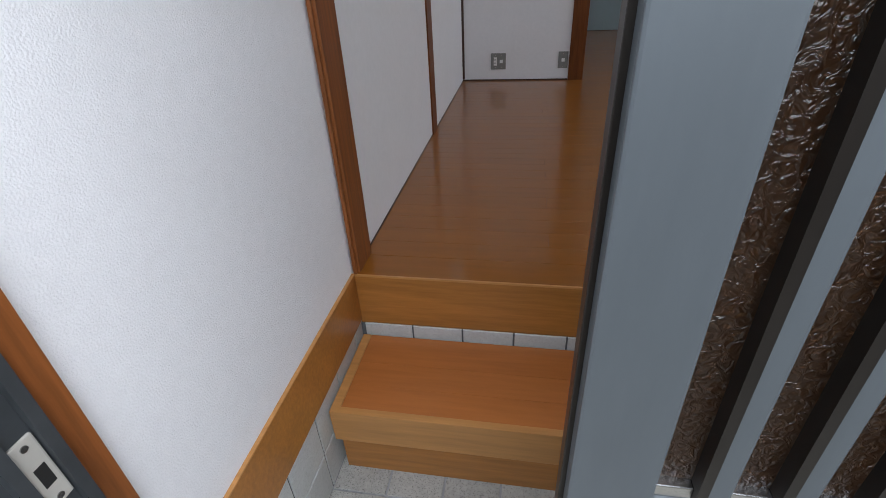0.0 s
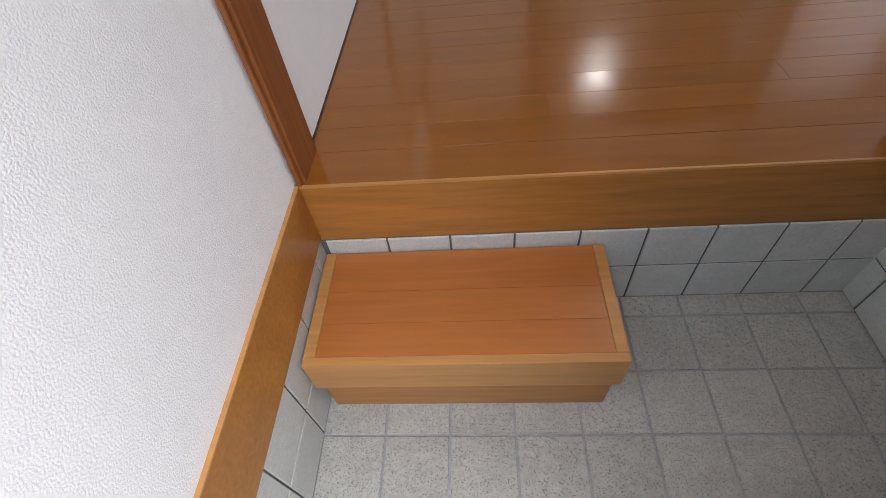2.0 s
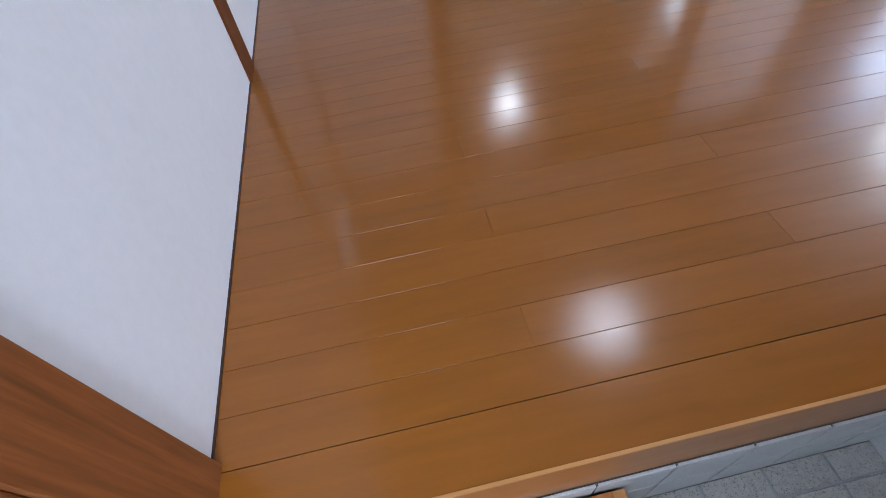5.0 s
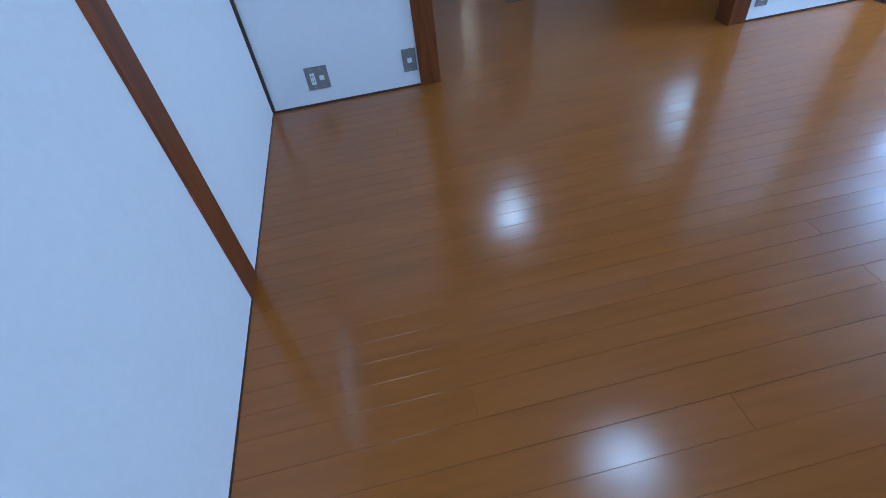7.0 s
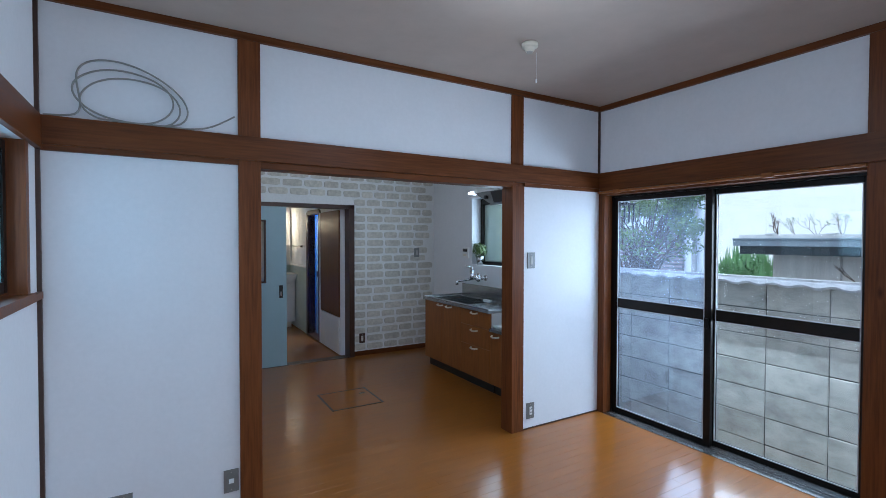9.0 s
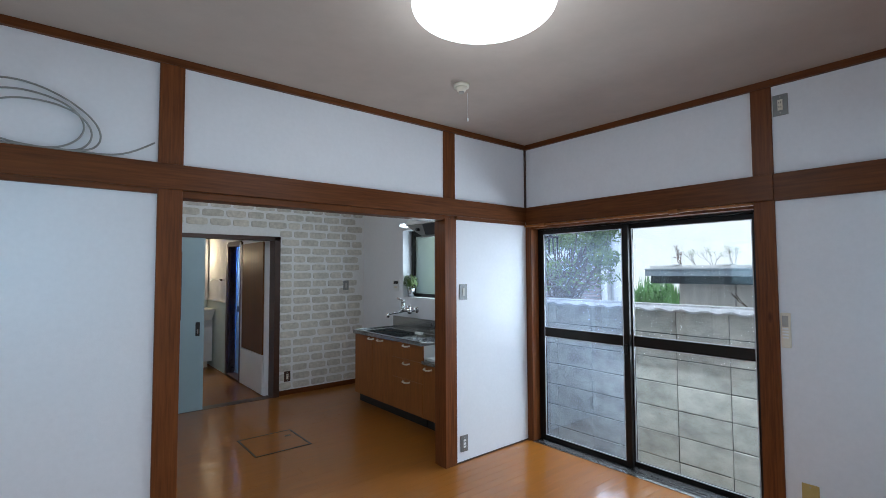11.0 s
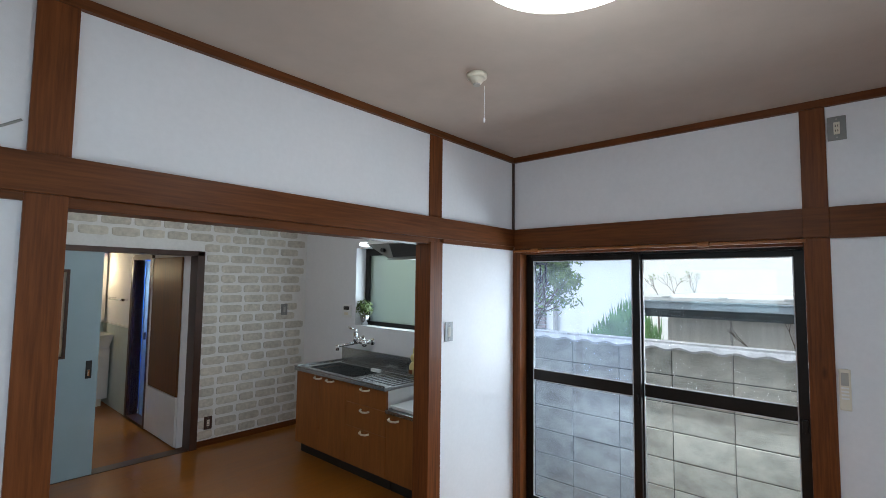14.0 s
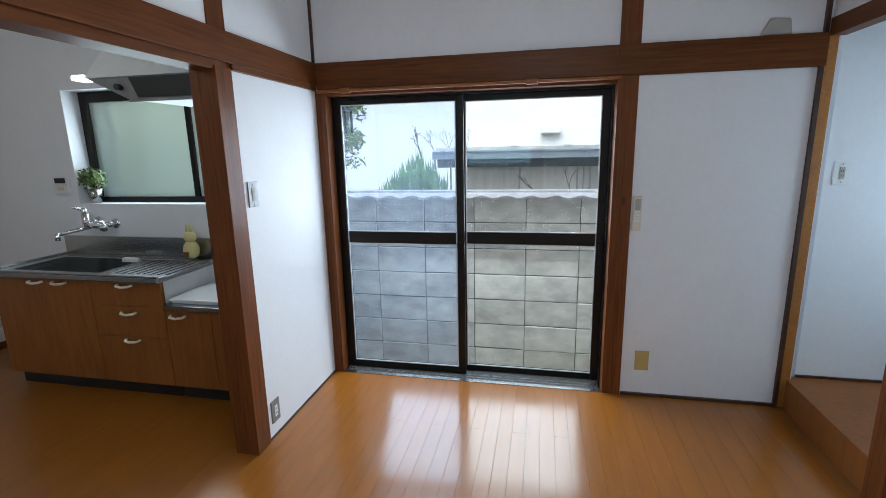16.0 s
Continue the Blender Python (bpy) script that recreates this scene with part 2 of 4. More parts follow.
GREENROOF = material("green_grey_metal", (0.055, 0.075, 0.08), 0.5, vary=0.15, scale=6)
LEAF = material("evergreen_leaf", (0.15, 0.22, 0.05), 0.5, vary=0.4, scale=5, per_object=0.2)
GUTTER = material("grey_blue_gutter", (0.26, 0.31, 0.34), 0.45, vary=0.12, scale=8)
ROOFTOP = material("pale_roof_sheet", (0.66, 0.65, 0.62), 0.6, vary=0.15, scale=10)
SHUTTER = material("mauve_brown_shutter", (0.30, 0.24, 0.23), 0.6, vary=0.12, scale=8)
TREELEAF = material("pale_green_leaf", (0.24, 0.33, 0.08), 0.45, vary=0.45, scale=9)
BUSH = material("bright_green_leaf", (0.17, 0.34, 0.12), 0.55, vary=0.35, scale=7)
BARK = material("grey_bark", (0.14, 0.10, 0.07), 0.9, vary=0.3, scale=20)
# seal coloured pale to imitate the sky's reflection along the pane edges
SEALGLINT = material("glazing_seal_sky_glint", (0.62, 0.64, 0.66), 0.5, vary=0.06)
PUTTY = material("grey_putty", (0.42, 0.40, 0.36), 0.8, vary=0.1)
YELLOW = material("aged_yellow_plastic", (0.50, 0.36, 0.12), 0.45, vary=0.06)
BLACK = material("black_rubber", (0.015, 0.015, 0.015), 0.5, vary=0.1)
GLOW = material("lamp_diffuser", (0.95, 0.98, 1.0), 0.4, vary=0.01, emit=4.0)
BULB = material("warm_bulb", (1.0, 0.78, 0.5), 0.4, vary=0.01, emit=8.0)
GLASS = glass_material("clear_glass")
# blue tint and film stand in for the reflection on the left sash
HAZED = glass_material("reflection_haze_glass", (0.88, 0.92, 1.0), haze=0.018)
FROST = glass_material("frosted_glass", (0.56, 0.84, 0.90), rough=0.5, alpha_mix=0.08)
MILKY = glass_material("milky_glass", (0.86, 0.83, 0.76), rough=0.5, alpha_mix=0.15)
MISTED = glass_material("lightly_frosted_glass", (0.95, 1.0, 0.96), rough=0.5, alpha_mix=0.6)
PATTERN = glass_material("pattern_glass", (0.36, 0.25, 0.17), rough=0.16, alpha_mix=0.38, bump=0.8, bump_scale=150, ior=1.65)


# ---- mesh helpers ----
def box(bm, x0, x1, y0, y1, z0, z1, bevel=0.0):
    m = Matrix.LocRotScale(((x0 + x1) / 2, (y0 + y1) / 2, (z0 + z1) / 2), None, (x1 - x0, y1 - y0, z1 - z0))
    vs = bmesh.ops.create_cube(bm, size=1.0, matrix=m)["verts"]
    if bevel:
        es = list({e for v in vs for e in v.link_edges})
        bmesh.ops.bevel(bm, geom=es, offset=bevel, segments=2, affect="EDGES", profile=0.6)
    return bm


def rod(bm, a, b, r0, r1=None, n=12):
    a, b = Vector(a), Vector(b)
    m = Matrix.Translation((a + b) / 2) @ (b - a).to_track_quat("Z", "Y").to_matrix().to_4x4()
    bmesh.ops.create_cone(bm, cap_ends=True, segments=n, radius1=r0, radius2=r0 if r1 is None else r1, depth=(b - a).length, matrix=m)
    return bm


def prism(bm, lo, hi):
    """Joins two rings of four corners into a closed block."""
    a, b = [bm.verts.new(v) for v in lo], [bm.verts.new(v) for v in hi]
    for i in range(4):
        bm.faces.new((a[i], a[(i + 1) % 4], b[(i + 1) % 4], b[i]))
    bm.faces.new(a[::-1])
    bm.faces.new(b)
    return bm


def finish(name, bm, mat, smooth=False):
    me = bpy.data.meshes.new(name)
    bm.to_mesh(me)
    bm.free()
    me.materials.append(mat)
    if smooth:
        for p in me.polygons:
            p.use_smooth = True
    return me


def part(name, bm, mat, parent=None, label="", smooth=False):
    ob = new(name, finish(name, bm, mat, smooth))
    ob.parent = parent
    if label:
        ob["label"] = label
    return ob


def boxes(*rows, bevel=0.0):
    bm = bmesh.new()
    for r in rows:
        box(bm, *r, bevel=bevel)
    return bm


def structure(name, mat, *rows, label="", bevel=0.0):
    return tagged(part(name, boxes(*rows, bevel=bevel), mat), label=label, kind="structure")


def empty(name, place, label, category, group="", kind=""):
    ob = new(name)
    ob.location = place
    return tagged(ob, label, category, group, kind)


def thing(name, place, label, category, pieces, group=""):
    """An empty at place with parts, each (name, bmesh in world metres, material, label, smooth)."""
    root = empty(name, place, label, category, group)
    for piece in pieces:
        n, bm, mat, lab, sm = (*piece, "", False)[:5] if len(piece) < 5 else piece
        bmesh.ops.translate(bm, verts=bm.verts, vec=-Vector(place))
        part(n, bm, mat, root, lab, sm)
    return root


# ---- room shell ----
CEIL = 2.484
W = 3.540
structure("ceiling", CEILING, (-0.12, 3.66, -2.72, 0.0, CEIL, CEIL + 0.1), label="beige papered ceiling with faint mottling")
# west wall with the small window opening
structure("wall_west", PAPER, (-0.12, 0, -1.24, -0.18, 0.0, 1.15), (-0.12, 0, -1.24, -0.18, 1.80, CEIL), (-0.12, 0, -0.18, 0.0, 0, CEIL), (-0.12, 0, -2.72, -1.24, 0, CEIL),
          label="white papered wall with brown timber posts")
# north wall towards the kitchen: two panels and the band above the opening
structure("wall_north", PAPER, (-0.12, 0.86, 0.0, 0.08, 0, CEIL), (2.68, 3.66, 0.0, 0.08, 0, CEIL), (0.86, 2.68, 0.0, 0.08, 1.82, CEIL),
          label="white papered wall with a wide opening to the kitchen")
# east wall: above window, and the panel beside it
structure("wall_east", PAPER, (W, 3.66, -1.76, 0.0, 1.80, CEIL), (W, 3.66, -2.70, -1.76, 0, CEIL), label="white papered wall beside the glazed sliding door")
# south wall between entrance and alcove, and above them
structure("wall_south", PAPER, (1.47, 2.66, -2.72, -2.66, 0.03, 1.95), (-0.12, 3.66, -2.72, -2.66, 1.95, CEIL), label="white papered wall between entrance and alcove")
structure("floor", JOINT, (-0.02, 3.64, -2.70, 2.76, -0.06, -0.006), (0.9, 2.39, 2.76, 5.45, -0.06, -0.006), label="varnished orange wooden plank floor")
structure("baseboard", DARKWOOD, (0.001, 0.81, -0.008, -0.001, 0.0, 0.009), (2.74, W, -0.008, -0.001, 0.0, 0.009), (0.0, 0.004, -1.24, -0.012, 0.0, 0.004), (0.0, 0.004, -2.60, -1.36, 0.0, 0.004),
          (W - 0.014, W, -2.620, -1.815, 0.0, 0.016), label="thin dark brown floor trim")
# corner strips and the ceiling moulding
structure("trim_corner", DARKWOOD, (0.0, 0.016, -0.016, 0.0, 0.013, CEIL), (W - 0.014, W, -0.014, 0.0, 1.945, CEIL - 0.03), (W - 0.02, W, -2.640, -2.622, 0, CEIL), label="dark brown corner strips")
structure("trim_ceiling", TIMBER_H, (0.0, W, -0.022, 0.004, CEIL - 0.038, CEIL + 0.004), (W - 0.022, W + 0.004, -2.66, 0.0, CEIL - 0.039, CEIL + 0.003), (-0.004, 0.022, -2.66, 0.0, CEIL - 0.039, CEIL + 0.003),
          label="brown ceiling moulding")


def timber(name, mat, rows, label):
    return tagged(part(name, boxes(*rows, bevel=0.002), mat), label=label, kind="structure")


timber("trim_post_north_west", TIMBER, [(0.812, 0.922, -0.014, 0.11, 0.0, CEIL - 0.03)], "brown timber post beside the kitchen opening")
timber("trim_post_north_east", TIMBER, [(2.630, 2.738, -0.014, 0.11, 0.0, 1.80), (2.624, 2.736, -0.006, 0.10, 1.80, CEIL - 0.03)], "brown timber post beside the kitchen opening")
timber("trim_post_west", TIMBER, [(-0.05, 0.008, -1.355, -1.240, 0.0, CEIL - 0.03)], "brown timber post in the white wall")
timber("trim_post_east", TIMBER, [(W - 0.012, 3.66, -1.812, -1.710, 0.0, CEIL - 0.03)], "brown timber post beside the glazed door")
timber("trim_post_entrance_west", ENTRYPOST, [(-0.05, 0.019, -2.722, -2.600, 0.0, CEIL - 0.03), (0.0, 0.011, -2.734, -2.722, 0.0, 2.3)], "brown timber post at the entrance step")
timber("trim_post_entrance_east", ENTRYPOST, [(1.350, 1.455, -2.722, -2.632, 0.0, CEIL - 0.03), (1.455, 1.480, -2.70, -2.62, 0.0, 1.95)], "brown timber post at the entrance step")
timber("trim_post_alcove", TIMBER, [(2.70, 2.805, -2.735, -2.640, 0.0, CEIL - 0.03)], "brown timber post beside the alcove")
timber("trim_post_alcove_corner", KAMACHI, [(W - 0.012, 3.66, -2.690, -2.641, 0.0, 1.93)], "thin golden timber post at the alcove corner")
# picture rail beams (upper edge 1.94) and the grooved lintel beneath
timber("trim_beam_north", TIMBER_H, [(0.018, W - 0.02, -0.024, 0.0, 1.822, 1.947), (0.922, 2.630, -0.006, 0.10, 1.785, 1.822), (0.018, 0.812, -0.020, 0.0, 1.795, 1.822), (2.738, W - 0.02, -0.020, 0.0, 1.795, 1.822)], "brown timber rail across the wall")
timber("trim_beam_east", TIMBER_H, [(W - 0.024, W + 0.002, -1.709, -0.024, 1.800, 1.947), (W - 0.024, W + 0.002, -2.645, -1.813, 1.795, 1.947), (W - 0.03, W + 0.002, -1.813, -1.709, 1.800, 1.947)],
       "brown timber rail across the wall")
timber("trim_beam_west", TIMBER_H, [(0.0, 0.024, -2.60, -0.026, 1.800, 1.947)], "brown timber rail across the wall")
timber("trim_beam_south", TIMBER_H, [(1.48, 2.70, -2.66, -2.645, 1.80, 1.947), (2.805, W - 0.004, -2.72, -2.65, 1.93, 2.01), (1.48, 2.70, -2.725, -2.655, 0.0, 0.05)], "brown timber rail across the wall")

# ---- glazed sliding door to the yard ----
structure("trim_window_lining", TIMBER, (W - 0.002, 3.66, -0.062, -0.002, 0.0, 1.80), (W + 0.0, 3.66, -1.708, -0.064, 1.765, 1.799), label="brown timber lining of the glazed door")
thing("curtain_rail", (W - 0.03, -0.87, 1.785), "thin timber curtain rail above the glazed door", "curtain rail",
                [("rail", boxes((W - 0.05, W - 0.026, -1.72, -0.03, 1.778, 1.794), bevel=0.003), CABINET),
                 ("bracket", boxes((W - 0.055, W - 0.024, -1.30, -1.24, 1.772, 1.800), bevel=0.003), CABINET),
                 ("bracket", boxes((W - 0.055, W - 0.024, -0.24, -0.18, 1.772, 1.800), bevel=0.003), CABINET)])


def sash(name, x, y0, y1, z0, z1, rail_z, side, label, latch_y=None, pane=GLASS):
    d = 0.016
    wl, wr = side
    bits = [("frame", boxes((x - d, x + d, y0, y0 + wl, z0, z1), (x - d, x + d, y1 - wr, y1, z0, z1), (x - d, x + d, y0 + wl, y1 - wr, z1 - 0.034, z1),
                            (x - d, x + d, y0 + wl, y1 - wr, z0, z0 + 0.042), (x - d, x + d, y0 + wl, y1 - wr, rail_z, rail_z + 0.074), bevel=0.002), ALU),
            ("pane", boxes((x - 0.003, x + 0.003, y0 + wl - 0.005, y1 - wr + 0.005, rail_z + 0.070, z1 - 0.03)), pane),
            ("pane", boxes((x - 0.003, x + 0.003, y0 + wl - 0.005, y1 - wr + 0.005, z0 + 0.038, rail_z + 0.005)), pane),
            ("gasket", boxes((x - d - 0.001, x - d + 0.006, y0 + wl, y1 - wr, rail_z + 0.074, rail_z + 0.079), (x - d - 0.001, x - d + 0.006, y0 + wl, y1 - wr, z1 - 0.039, z1 - 0.034),
                             (x - d - 0.001, x - d + 0.006, y0 + wl, y0 + wl + 0.006, z0 + 0.042, z1 - 0.04), (x - d - 0.001, x - d + 0.006, y1 - wr - 0.006, y1 - wr, z0 + 0.042, z1 - 0.04),
                             (x - d - 0.001, x - d + 0.006, y0 + wl, y1 - wr, rail_z - 0.005, rail_z), (x - d - 0.001, x - d + 0.006, y0 + wl, y1 - wr, z0 + 0.042, z0 + 0.047)), SEALGLINT)]
    if latch_y is not None:
        bits.append(("latch", boxes((x - d - 0.02, x - d, latch_y - 0.012, latch_y + 0.012, rail_z - 0.05, rail_z + 0.015), bevel=0.004), ALU))
    root = thing(name, (x, (y0 + y1) / 2, z0), label, "sliding door", bits, group="glazed sliding doors")
    for o in root.children:
        if o.name.startswith("pane"):
            o.visible_shadow = False
    return root


sash("sliding_door", 3.650, -0.875, -0.070, 0.006, 1.752, 0.864, (0.045, 0.045), "dark bronze aluminium sliding door with two panes veiled by a painted bluish reflection, closed", latch_y=-0.85, pane=HAZED)
sash("sliding_door", 3.690, -1.700, -0.835, 0.006, 1.752, 0.864, (0.045, 0.045), "dark bronze aluminium sliding door with two clear panes, closed", latch_y=-1.68)
structure("window_1", ALU, (3.625, 3.72, -0.072, -0.062, 0, 1.765), (3.625, 3.72, -1.711, -1.701, 0, 1.765), (3.625, 3.72, -1.701, -0.072, 1.752, 1.765), label="dark bronze aluminium frame of the glazed door")
structure("window_1_track", STEEL, (W - 0.01, 3.72, -1.709, -0.062, -0.03, 0.004), (3.575, 3.579, -1.70, -0.07, 0.004, 0.012), (3.605, 3.609, -1.70, -0.07, 0.004, 0.012), (3.648, 3.652, -1.70, -0.07, 0.004, 0.02), (3.688, 3.692, -1.70, -0.07, 0.004, 0.02),
          label="silver aluminium sliding track at the floor")

# ---- small frosted window in the west wall ----
structure("window_2", TIMBER, (-0.10, 0.022, -1.24, -0.162, 1.150, 1.188), (-0.10, 0.010, -0.225, -0.180, 1.188, 1.80), (-0.10, 0.022, -0.162, -0.016, 1.150, 1.180), (-0.10, 0.01, -1.24, -1.215, 1.188, 1.80), label="brown timber lining and sill of the small window")


def small_sash(x, y0, y1, label):
    z0, z1, d = 1.20, 1.79, 0.012
    root = thing("frosted_window", (x, (y0 + y1) / 2, z0), label, "window",
                 [("frame", boxes((x - d, x + d, y0, y0 + 0.04, z0, z1), (x - d, x + d, y1 - 0.04, y1, z0, z1), (x - d, x + d, y0 + 0.04, y1 - 0.04, z1 - 0.04, z1), (x - d, x + d, y0 + 0.04, y1 - 0.04, z0, z0 + 0.045), bevel=0.002), ALU),
                  ("pane", boxes((x - 0.003, x + 0.003, y0 + 0.035, y1 - 0.035, z0 + 0.04, z1 - 0.035)), FROST)], group="small window sashes")
    return root


s1 = small_sash(-0.062, -0.74, -0.225, "dark aluminium sash with frosted glass, closed")
small_sash(-0.092, -1.215, -0.70, "dark aluminium sash with frosted glass, closed")
thing("window_lock", (-0.05, -0.72, 1.46), "small chrome crescent lock on the window sash", "window lock",
      [("plate", boxes((-0.050, -0.046, -0.735, -0.705, 1.43, 1.50), bevel=0.003), CHROME), ("lever", rod(bmesh.new(), (-0.046, -0.72, 1.47), (-0.032, -0.705, 1.445), 0.007), CHROME)])

# ---- alcove behind the south wall ----
structure("alcove_wall", PAPER, (3.58, 3.66, -3.70, -2.735, 0.0, 2.2), (2.55, 2.80, -3.76, -3.70, 0.0, 2.2), (3.36, 3.66, -3.76, -3.70, 0.0, 2.2), (2.80, 3.36, -3.76, -3.70, 0.0, 0.92), (2.80, 3.36, -3.76, -3.70, 1.68, 2.2), (2.55, 2.66, -3.70, -2.735, 0.0, 2.2), label="white papered alcove wall")
# unseen window, with its opening added as a source for the alcove lamp
structure("window_4", FROST, (2.80, 3.36, -3.735, -3.73, 0.92, 1.68), label="unseen frosted window, added to bring light into the alcove")
structure("alcove_ceiling", CEILING, (2.55, 3.66, -3.76, -2.72, 2.1, 2.2), label="papered alcove ceiling")
timber("alcove_platform", CABINET, [(2.805, 3.579, -3.70, -2.675, -0.01, 0.165)], "raised wooden platform of the alcove")
structure("alcove_baseboard", DARKWOOD, (3.570, 3.58, -3.70, -2.736, 0.166, 0.178), label="thin brown trim at the alcove wall")

# ---- entrance hall (genkan) ----
G = -0.490
structure("genkan_wall_west", STUCCO, (-0.12, -0.004, -3.63, -2.723, -0.01, 2.46), label="white embossed wallpaper above the wooden band")
structure("genkan_wall_base_west", GROUT, (-0.12, -0.004, -3.66, -2.73, G - 0.1, -0.01), label="dark grout behind the wall tiles")
structure("genkan_wall_base_north", GROUT, (-0.1, 1.6, -2.7405, -2.69, G - 0.1, -0.1925), label="dark grout behind the riser tiles")
structure("genkan_wall_base_east", GROUT, (1.444, 1.6, -3.66, -2.73, G - 0.1, -0.19), label="dark grout behind the wall tiles")
structure("genkan_wall_east", PAPER, (1.66, 1.72, -3.66, -2.73, 0.0, 2.46), label="white papered entrance wall")
structure("genkan_floor", FLOORGROUT, (-0.12, 1.6, -3.95, -2.70, G - 0.1, G - 0.004), label="grey speckled entrance tiles")
structure("genkan_ceiling", CEILING, (-0.12, 1.72, -3.66, -2.72, 2.46, 2.56), label="papered entrance ceiling")
timber("genkan_step_edge", KAMACHI, [(0.0, 1.44, -2.735, -2.615, -0.192, -0.004)], "golden oak edge board of the raised floor")
structure("genkan_step_top", FLOOR, (0.0, 1.44, -2.7305, -2.6155, -0.004, 0.0), label="varnished orange top board of the raised floor edge")
# thin pale strips imitate the light caught along the step and band edges
structure("genkan_step_nosing", STEPEDGE, (0.0, 1.436, -2.7372, -2.731, -0.005, 0.0012), label="pale strip painted as the highlight on the step board's worn edge")
structure("genkan_band_edging", STEPEDGE, (-0.006, 0.0055, -3.593, -2.738, 0.0025, 0.0065), label="pale strip painted as the highlight on the wall band's top edge")
timber("genkan_band_west", KAMACHI, [(-0.01, 0.004, -3.594, -2.736, -0.180, 0.002)], "golden oak band along the entrance wall")
timber("genkan_shelf_east", KAMACHI, [(1.435, 1.66, -3.56, -2.736, -0.187, -0.001)], "golden oak ledge along the entrance wall")

# wooden step box
X0, X1, Y0, Y1, ZT = 0.006, 0.732, -3.074, -2.750, -0.232
thing("step_box", (0.35, -2.91, G), "orange wooden entrance step with pale edging on a recessed plinth", "step",
      [("edging", boxes((X0, X1, Y0, Y0 + 0.022, ZT - 0.120, ZT), (X0, X0 + 0.028, Y0 + 0.022, Y1, ZT - 0.120, ZT), (X1 - 0.028, X1, Y0 + 0.022, Y1, ZT - 0.120, ZT), bevel=0.002), STEPEDGE, "pale oak edging"),
       ("board", boxes((X0 + 0.0285, X1 - 0.0285, Y0 + 0.0225, Y0 + 0.108, ZT - 0.03, ZT - 0.0015), bevel=0.001), STEPTOP),
       ("board", boxes((X0 + 0.0285, X1 - 0.0285, Y0 + 0.1085, Y0 + 0.199, ZT - 0.03, ZT - 0.0015), bevel=0.001), STEPTOP),
       ("board", boxes((X0 + 0.0285, X1 - 0.0285, Y0 + 0.1995, Y1, ZT - 0.03, ZT - 0.0015), bevel=0.001), STEPTOP),
       ("plinth", boxes((X0 + 0.015, X1 - 0.016, Y0 + 0.012, Y1, G, ZT - 0.120)), KAMACHI)])

# front door: aluminium frame, wooden trim and one half-open sliding leaf
structure("door_1_trim", ENTRYPOST, (-0.01, 0.014, -3.626, -3.591, G, 2.2), (-0.01, 0.007, -3.6285, -3.6265, G, 2.2), label="wooden casing strip beside the front door")
structure("door_1_frame", material("dark_grey_door_frame", (0.045, 0.05, 0.055), 0.5, metal=0.2, vary=0.3, scale=8), (-0.12, 0.02, -3.74, -3.629, G, 2.1), (-0.12, 1.72, -3.74, -3.62, 2.05, 2.5), (1.62, 1.72, -3.74, -3.62, G, 2.1), (-0.12, 1.7, -3.74, -3.62, G - 0.02, G + 0.012), (0.018, 0.03, -3.645, -3.631, G, 2.05), (0.018, 0.03, -3.69, -3.676, G, 2.05),
          label="black aluminium front door frame")
thing("strike_plate", (0.02, -3.660, 0.38), "worn grey metal lock strike in the door frame", "lock strike",
      [("plate", boxes((0.0195, 0.024, -3.674, -3.647, 0.335, 0.435), bevel=0.002), PUTTY), ("slot", boxes((0.0232, 0.0246, -3.667, -3.654, 0.365, 0.395)), BLACK),
       ("screw", rod(bmesh.new(), (0.0235, -3.661, 0.425), (0.0255, -3.661, 0.425), 0.004), STEEL), ("screw", rod(bmesh.new(), (0.0235, -3.661, 0.345), (0.0255, -3.661, 0.345), 0.004), STEEL)])
LX, LY, LE = 0.556, -3.662, 0.87
leaf_bits = [("stile", boxes((LX, LX + 0.058, LY - 0.016, LY + 0.012, G + 0.014, 2.04), bevel=0.002), DOORALU),
             ("edge_strip", boxes((LX - 0.004, LX + 0.001, LY - 0.002, LY + 0.014, G + 0.014, 2.04), bevel=0.001), ALU),
             ("stile", boxes((LX + 0.81, LX + LE, LY - 0.016, LY + 0.012, G + 0.014, 2.04), bevel=0.002), DOORALU),
             ("rail", boxes((LX + 0.058, LX + 0.81, LY - 0.014, LY + 0.010, 0.44, 0.50), bevel=0.002), DOORALU),
             ("rail", boxes((LX + 0.058, LX + 0.81, LY - 0.014, LY + 0.010, 1.96, 2.04), bevel=0.002), DOORALU),
             ("kick_panel", boxes((LX + 0.058, LX + 0.81, LY - 0.008, LY + 0.006, G + 0.014, 0.44)), DOORALU)]
starts, ends = [LX + 0.058], []
for i in range(14):
    bx = LX + 0.091 + i * 0.05
    leaf_bits.append(("bar", boxes((bx, bx + 0.016, LY - 0.014, LY + 0.010, 0.50, 1.96), bevel=0.002), DOORALU))
    leaf_bits.append(("bead", boxes((bx - 0.007, bx, LY - 0.017, LY + 0.008, 0.50, 1.96)), ALU))
    leaf_bits.append(("clip", boxes((starts[-1], bx - 0.007, LY - 0.012, LY + 0.004, 0.50, 0.512), bevel=0.001), STEEL))
    ends.append(bx - 0.007)
    starts.append(bx + 0.016)
ends.append(LX + 0.81)
for a, b in zip(starts, ends):
    leaf_bits.append(("pane", boxes((a, b, LY - 0.004, LY + 0.002, 0.50, 1.96)), PATTERN))
thing("front_door_leaf", (LX + 0.43, LY, G + 0.014), "grey-blue aluminium sliding door with patterned glass strips, half open", "door", leaf_bits)
